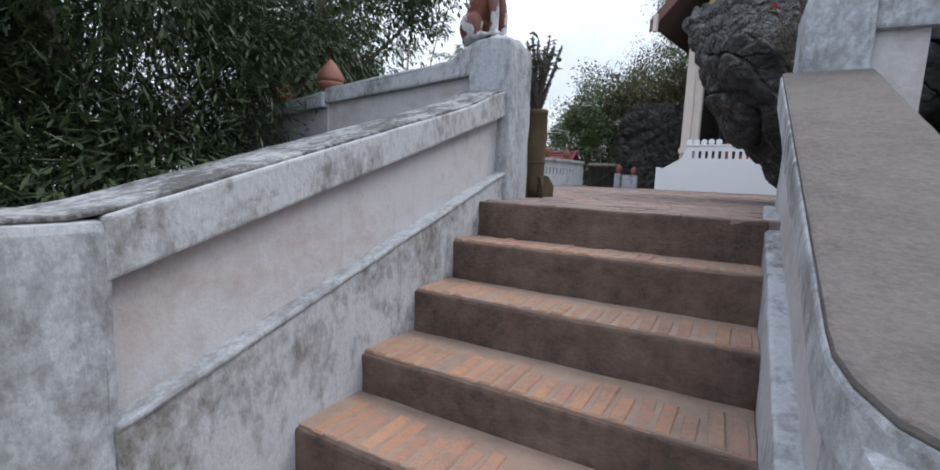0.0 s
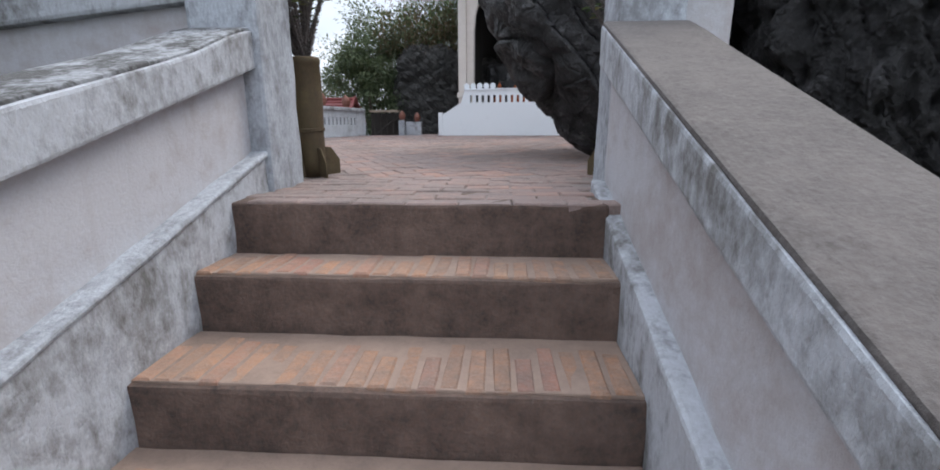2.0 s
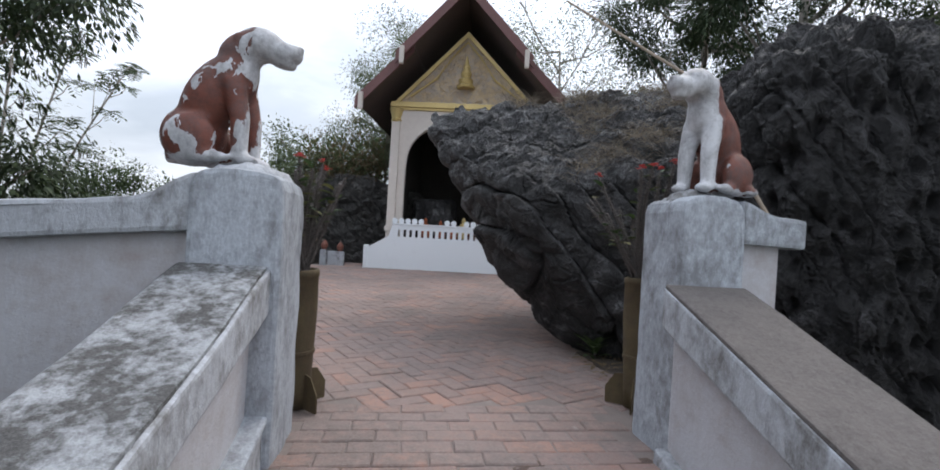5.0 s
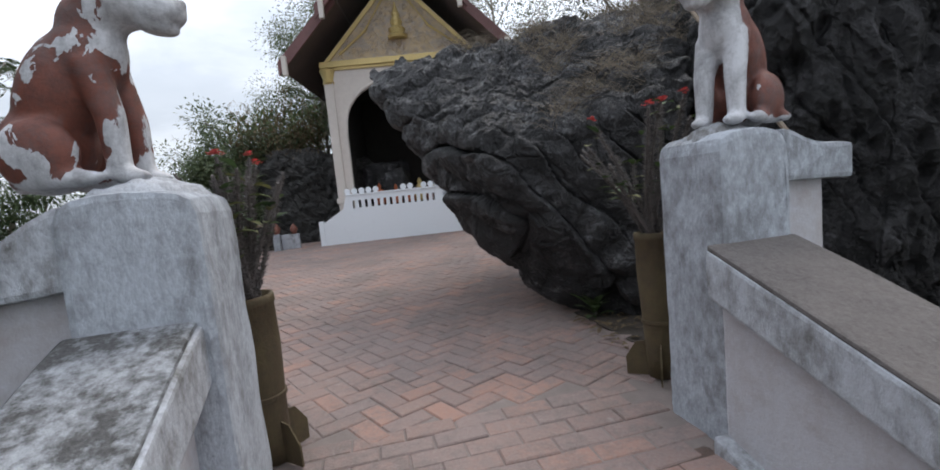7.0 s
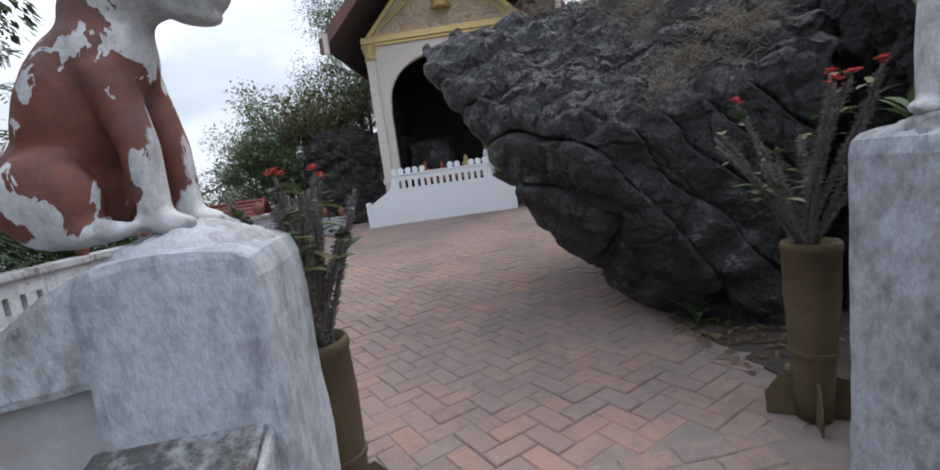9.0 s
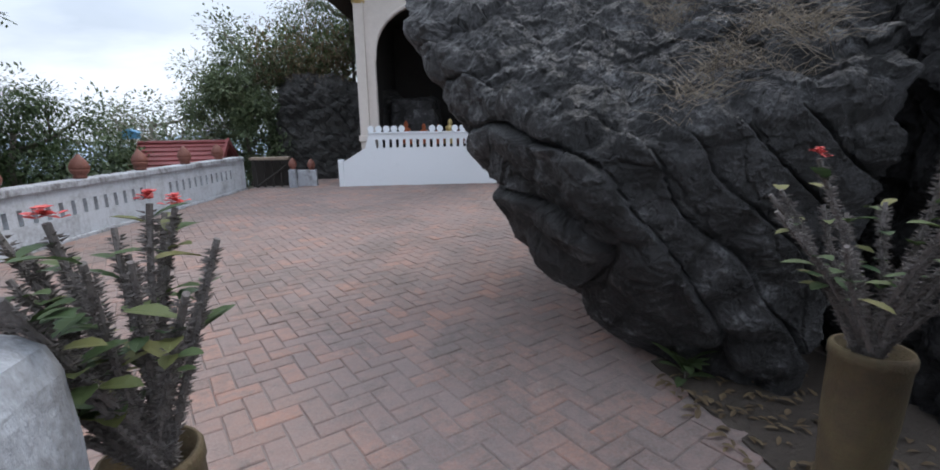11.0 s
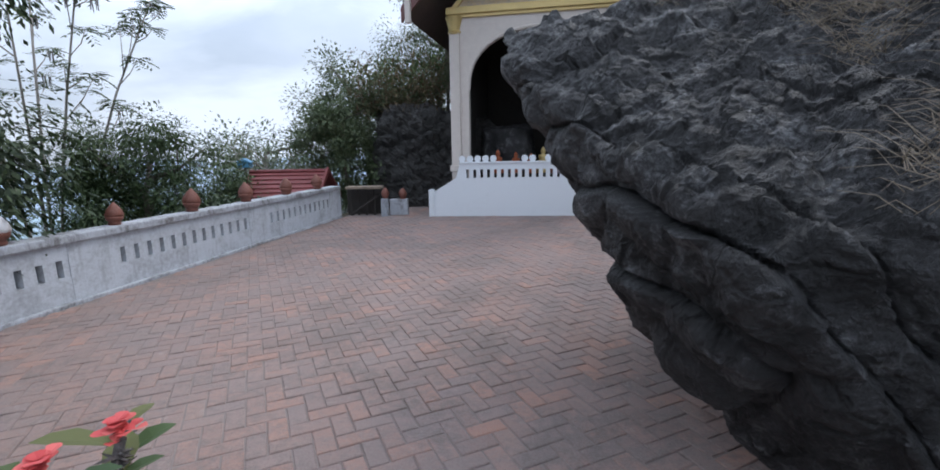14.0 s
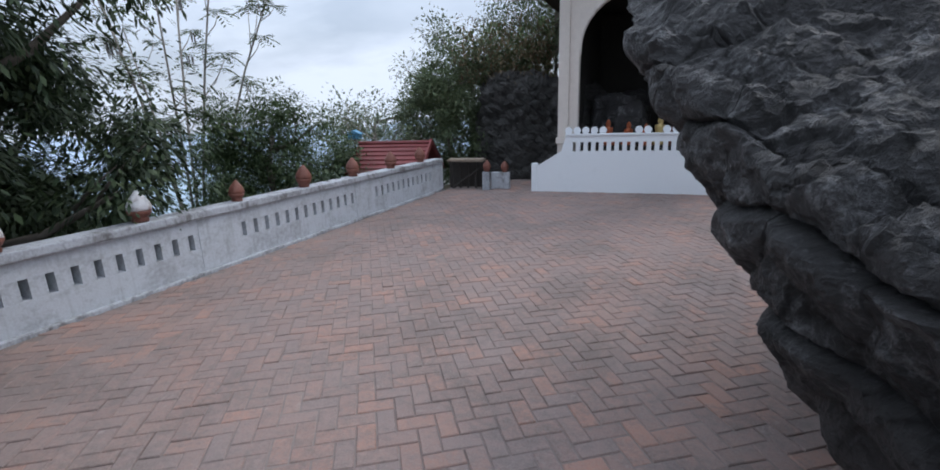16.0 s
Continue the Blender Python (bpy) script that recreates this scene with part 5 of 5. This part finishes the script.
tree("tree", "dark evergreen tree beside the stairs", (-5.4, -2.4, G(-5.4, -2.4)), 8.4, 2.88, 0.17, 11, M_LEAF_DARK, M_BARK, 105000, 0.13, 0.015, 0.08, 0.7, 120, clump_r=0.24)
tree("tree", "tall dark tree rising over the boulder", (5.8, 5.8, G(5.8, 5.8)), 8.4, 3.00, 0.16, 12, M_LEAF_DARK, M_PALEBARK, 38000, 0.11, 0.016, 0.3, 0.5, 70, 12, clump_r=0.2)
tree("tree", "thin dry tree beyond the boulder", (7.3, 2.8, G(7.3, 2.8)), 8.4, 2.75, 0.09, 13, M_LEAF_MID, M_PALEBARK, 14000, 0.10, 0.02, 0.2, 0.5, 50, 14, bare=True, clump_r=0.16)
tree("tree", "dark tree beyond the great boulder", (8.7, 4.6, G(8.7, 4.6)), 9.0, 3.25, 0.14, 17, M_LEAF_DARK, M_PALEBARK, 34000, 0.11, 0.016, 0.2, 0.5, 80, 12, clump_r=0.22)
tree("tree", "thin dry tree beyond the boulder", (6.0, 1.4, G(6.0, 1.4)), 7.0, 2.25, 0.06, 14, M_LEAF_DRY, M_PALEBARK, 2400, 0.09, 0.018, 0.2, 0.5, 40, 14, bare=True, clump_r=0.16)
tree("tree", "tall dark tree rising over the boulder", (5.0, 7.8, G(5.0, 7.8)), 8.4, 2.38, 0.16, 15, M_LEAF_DARK, M_PALEBARK, 34000, 0.11, 0.016, 0.35, 0.5, 60, 12, clump_r=0.2)


def hedge(name, label, mat, boxes_, per, L, W, seed, kind="stuff"):
    """Low scrub as one mesh of leaves over sloping ground."""
    r = random.Random(seed)
    verts, faces = [], []
    for x0, x1, y0, y1, z0, z1 in boxes_:
        for _ in range(per):
            p = Vector((r.uniform(x0, x1), r.uniform(y0, y1), 0))
            p.z = z0 + (z1 - z0) * r.random() * (0.55 + 0.9 * abs(noise.noise(p * 0.9)))
            out = Vector((r.gauss(0, 1), r.gauss(0, 1), r.gauss(0.2, 0.7))).normalized()
            s = out.cross(Vector((r.uniform(-0.5, 0.5), 0, 1))).normalized()
            n = len(verts)
            verts += [p, p + out * L * 0.5 + s * W, p + out * L, p + out * L * 0.5 - s * W]
            faces.append((n, n + 1, n + 2, n + 3))
    me = bpy.data.meshes.new(name)
    me.from_pydata([tuple(v) for v in verts], [], faces)
    me.materials.append(mat)
    return tagged(new(name, me), label, "scrub", kind=kind)


hedge("scrub", "dry brown scrub hanging over the rock face", M_LEAF_DRY, [(-4.4, -1.8, 13.6, 15.5, 2.5, 4.1)], 3200, 0.20, 0.014, 31)
hedge("scrub", "green scrub on top of the rock face", M_LEAF_MID, [(-4.8, -1.9, 14.5, 17, 2.5, 4.8), (-5.6, -3.6, 15.0, 18, -0.4, 2.2)], 3500, 0.16, 0.04, 32)
def rock_grass():
    """Tangled dead stalks lying in tufts over the boulder's sloping top."""
    r = random.Random(33)
    bm = bmesh.new()
    skin = BVHTree.FromPolygons([leaning.matrix_world @ v.co for v in leaning.data.vertices], [p.vertices[:] for p in leaning.data.polygons])
    made = 0
    while made < 3400:
        x, y = r.uniform(-0.2, 2.0), r.uniform(1.8, 3.9)
        if noise.noise(Vector((x * 2.2, y * 2.2, 7))) < 0.04 + 0.40 * max(0.0, 0.8 - x):
            continue
        made += 1
        spot, facing = skin.ray_cast(Vector((x, y, 5.0)), Vector((0, 0, -1)))[:2]
        if spot is None or facing.z < 0.35:
            continue
        a, L = r.uniform(0, 6.28), r.uniform(0.08, 0.26)
        d = Vector((math.cos(a), math.sin(a), r.uniform(0.05, 0.55))) * L
        p = spot + Vector((0, 0, r.uniform(-0.005, 0.03)))
        tube(bm, [p, p + d * 0.55 + Vector((0, 0, 0.025)), p + d + Vector((0, 0, -0.01))], 0.0019, 0.0009, 3)
    return thing("dry_grass", bm, M_DRYGRASS, "dead tangled grass on top of the leaning boulder", "grass", kind="stuff")


rock_grass()
hedge("scrub", "weedy green undergrowth below the stairs", M_LEAF_MID, [(-4.5, -2.2, -4.5, -0.4, -2.4, -1.4), (-9, -6.6, 1.5, 12, -2.5, -0.3)], 4000, 0.15, 0.04, 34)
hedge("scrub", "dark leafy scrub growing close behind the balustrade", M_LEAF_DARK, [(BAL_A.x + (BAL_B.x - BAL_A.x) * k / 8 - 0.85, BAL_A.x + (BAL_B.x - BAL_A.x) * k / 8 - 0.12, BAL_A.y + (BAL_B.y - BAL_A.y) * k / 8, BAL_A.y + (BAL_B.y - BAL_A.y) * (k + 1) / 8, -0.9, 0.58) for k in range(8)], 7000, 0.13, 0.028, 36)
hedge("scrub", "dense dark fine-leaved foliage beside the stairs", M_LEAF_DARK, [(-5.2, -2.5, -3.2, -0.4, -1.6, 0.2), (-6.6, -3.4, -2.6, 1.0, -0.8, 2.5)], 15000, 0.13, 0.011, 41)
hedge("scrub", "dry brush beyond the great boulder", M_LEAF_DRY, [(4.9, 9, -1.5, 4, -1.0, 1.6)], 5000, 0.18, 0.012, 35)
hedge("scrub", "tangled green thicket beyond the great boulder", M_LEAF_MID, [(5.6, 10, -1.5, 6, -0.8, 3.4), (9, 14, -3, 8, -0.8, 4.5)], 9000, 0.15, 0.016, 37)


# ---- red roofed hut, gate and odds beyond the balustrade ----
def red_hut():
    h = holder("hut", "small hut below the terrace with a red tiled roof", "hut")
    x0, x1, yr, zr = -6.75, -4.75, 12.6, 1.02
    bm = bmesh.new()
    prism(bm, [(yr - 0.95, zr - 0.68), (yr, zr), (yr + 0.95, zr - 0.68), (yr + 0.95, zr - 0.74), (yr, zr - 0.07), (yr - 0.95, zr - 0.74)], "x", x0, x1)
    roof = part("roof", bm, M_REDTILE, h, "red tiled roof")
    for k in range(7):
        bm = bmesh.new()
        t0, t1 = k / 7, (k + 1) / 7
        ya, za, yb, zb = yr - 0.95 * t0, zr - 0.68 * t0, yr - 0.95 * t1, zr - 0.68 * t1
        prism(bm, [(ya, za + 0.01), (yb, zb + 0.045), (yb, zb + 0.005)], "x", x0 + 0.02, x1 - 0.05)
        part("tile_course", bm, M_REDTILE, roof)
    bm = bmesh.new()
    tube(bm, [(x0, yr, zr + 0.03), (x1, yr, zr + 0.03)], 0.05, 0.05, 8)
    part("ridge", bm, M_REDTILE, roof)
    bm = bmesh.new()
    for sg in (-1, 1):
        prism(bm, [(yr + sg * 1.0, zr - 0.74), (yr, zr - 0.02), (yr, zr + 0.12), (yr + sg * 1.0, zr - 0.60)], "x", x1 - 0.02, x1 + 0.03)
    part("barge_board", bm, M_REDTILE, roof, "dark red barge board")
    bm = bmesh.new()
    box(bm, x0 + 0.15, x1 - 0.1, yr - 0.75, yr + 0.75, -3.2, zr - 0.6)
    part("wall", bm, M_PANEL, h, "plain hut wall")


red_hut()


def side_gate():
    g = holder("side_gate", "gap in the terrace wall with dark timbers and a pale plank", "gate")
    bm = bmesh.new()
    box(bm, -4.08, -3.22, 11.65, 11.98, 0.64, 0.70, 0.01)
    part("plank", bm, M_TIMBER, g, "pale weathered plank")
    for i in range(5):
        bm = bmesh.new()
        x = -4.02 + i * 0.19
        box(bm, x - 0.022, x + 0.022, 11.85, 11.90, -1.2, 0.65)
        part("timber", bm, M_SHADEBLACK, g, "dark upright timber")
    bm = bmesh.new()
    tube(bm, [(-4.0, 11.8, 0.0), (-3.3, 11.8, 0.5)], 0.03, 0.03, 6)
    part("brace", bm, M_SHADEBLACK, g)
    # near-black sheet added to stand for the shade in the opening
    bm = bmesh.new()
    box(bm, -4.15, -3.2, 12.1, 12.16, -1.2, 0.62)
    part("gap_shade_sheet", bm, M_SHADEBLACK, g, "added near-black sheet for the shade in the gap")


side_gate()
bm = bmesh.new()
box(bm, -3.22, -3.06, 11.50, 11.70, -0.2, 0.42, 0.02)
thing("gate_stub", bm, M_WHITE, "short white post at the side gate", "post")
bm = bmesh.new()
box(bm, -3.06, -2.62, 11.75, 11.93, -0.2, 0.38, 0.02)
roughen(bm, 0.005, 4, 0.12)
thing("low_wall", bm, M_WHITE_WORN, "low grimy wall by the rock face", "low wall")
copy_thing(fin_red, pose(-3.12, 11.60, 0.42, 0, 0, 20))
copy_thing(fin_red, pose(-2.74, 11.84, 0.38, 0, 0, 70))


def blue_box(at):
    b = holder("hanging_box", "small blue box on a stake beyond the balustrade", "box", at=Matrix.Translation(at))
    bm = bmesh.new()
    box(bm, -0.16, 0.16, -0.1, 0.1, 0, 0.14, 0.01)
    prism(bm, [(-0.2, 0.14), (0.2, 0.14), (0.0, 0.24)], "y", -0.12, 0.12)
    part("body", bm, M_BLUE, b)
    bm = bmesh.new()
    tube(bm, [(0, 0, -3.5), (0, 0, 0.02)], 0.02, 0.02, 6)
    part("stake", bm, M_BARK, b)


blue_box((-7.0, 12.9, 1.15))
bm = bmesh.new()
tube(bm, [(0.80, 0.62, 1.05), (0.64, 1.2, 2.0), (0.36, 2.75, 3.2)], 0.012, 0.009, 7)
thing("bamboo_pole", bm, M_TIMBER, "long bamboo pole leaning over the low wall stub", "pole")
bm = bmesh.new()
tube(bm, [(4.57, 0.25, -0.15), (4.78, 0.29, 0.47), (5.04, 0.32, 1.03)], 0.045, 0.03, 7)
thing("dead_branch", bm, M_TIMBER, "dead branch leaning beside the great boulder", "branch")


# ---- brickwork of the steps and the terrace ----
me = step_brick_mesh()
for k in range(1, len(EDGE_Y) - 1):
    wide = EDGE_Y[k] < -1.9
    n = 21
    for i in range(n):
        if rng.random() < 0.04:
            continue
        b = new("brick", me)
        b.parent = stair
        depth = min(1.0, (EDGE_Y[k - 1] - EDGE_Y[k] - 0.03) / 0.30) * rng.uniform(0.6, 1.0)
        b.matrix_basis = pose(STAIR_X0 + 0.06 + (STAIR_X1 - STAIR_X0 - 0.12) * i / (n - 1), EDGE_Y[k] + rng.uniform(0.014, 0.026) + 0.30 * depth, EDGE_Z[k] + 0.0105 + rng.uniform(0, 0.007), rng.uniform(-0.9, 0.9), rng.uniform(-2.5, 2.5), rng.uniform(-1.5, 1.5)) @ Matrix.Diagonal((1, depth, 1, 1))


def paver_mesh(l, w):
    bm = bmesh.new()
    box(bm, -l / 2, l / 2, -w / 2, w / 2, -0.05, 0.0)
    top = [e for e in bm.edges if all(v.co.z > -0.01 for v in e.verts)]
    bmesh.ops.bevel(bm, geom=top, offset=0.006, segments=1, affect="EDGES")
    low = [f for f in bm.faces if f.calc_center_median().z < -0.045]
    bmesh.ops.delete(bm, geom=low, context="FACES")
    return finish("paver", bm, M_PAVER)


BL, BW, JOINT, TURN_ = 0.226, 0.113, 0.006, 25.0
paver = paver_mesh(BL - JOINT, BW - JOINT)


def inside(x, y):
    if y < 1.05 or (y < 1.8 and x < -3.3 and y < 0.62 - 0.36 * (x + 3.3)):
        return False
    bal = BAL_A.x + (y - BAL_A.y) * (BAL_B.x - BAL_A.x) / (BAL_B.y - BAL_A.y) + 0.09
    right = 0.46 if y < 2.3 else 0.9 + (y - 2.3) * 0.3
    return bal < x < min(right, 3.0) and y < 13.2 and not (x > -2.1 and y > 11.55 - 0.09 * (x + 2.04)) and not (x < -3.0 and y > 11.6)


def herringbone():
    c, s = math.cos(radians(TURN_)), math.sin(radians(TURN_))
    out = []
    u, v = BL, BW
    for i in range(-150, 150):
        for j in range(-60, 60):
            for kind in (0, 1):
                px = i * v + j * 2 * u + (u / 2 if kind == 0 else u + v / 2)
                py = i * v + (v / 2 if kind == 0 else 0)
                x, y = px * c - py * s - 1.0, px * s + py * c + 3.0
                if inside(x, y):
                    out.append((x, y, TURN_ + (0 if kind == 0 else 90)))
    return out


places = herringbone()
row = 0
y = 0.062
while y < 1.05:
    x = -1.66 + (row % 2) * BL / 2
    while x < 0.0:
        if -1.60 < x + 0.02 and x + BL < 0.16:
            places.append((x + BL / 2 - 0.02, y, 0))
        x += BL
    row += 1
    y += BW
places.sort(key=lambda p: (p[0] + 1.0) ** 2 + (p[1] - 2.2) ** 2)
floor_ob = bpy.data.objects["floor"]
verts, faces = [], []
for i, (x, y, a) in enumerate(places):
    dip = 0.012 * noise.noise(Vector((x * 0.9, y * 0.9, 0)))
    m = pose(x, y, 0.0 + dip * 0.4 + rng.uniform(-0.004, 0.003), rng.uniform(-1.4, 1.4), rng.uniform(-1.0, 1.0), a + rng.uniform(-1.6, 1.6))
    if i < 300:
        b = new("brick", paver)
        b.parent = floor_ob
        b.matrix_basis = m
    else:
        n = len(verts)
        verts += [tuple(m @ v.co) for v in paver.vertices]
        faces += [tuple(n + k for k in p.vertices) for p in paver.polygons]
me = bpy.data.meshes.new("brick_paving")
me.from_pydata(verts, [], faces)
me.materials.append(M_PAVER)
pv = new("brick_paving", me)
pv.parent = floor_ob
tagged(pv, "worn herringbone brick paving", kind="stuff")
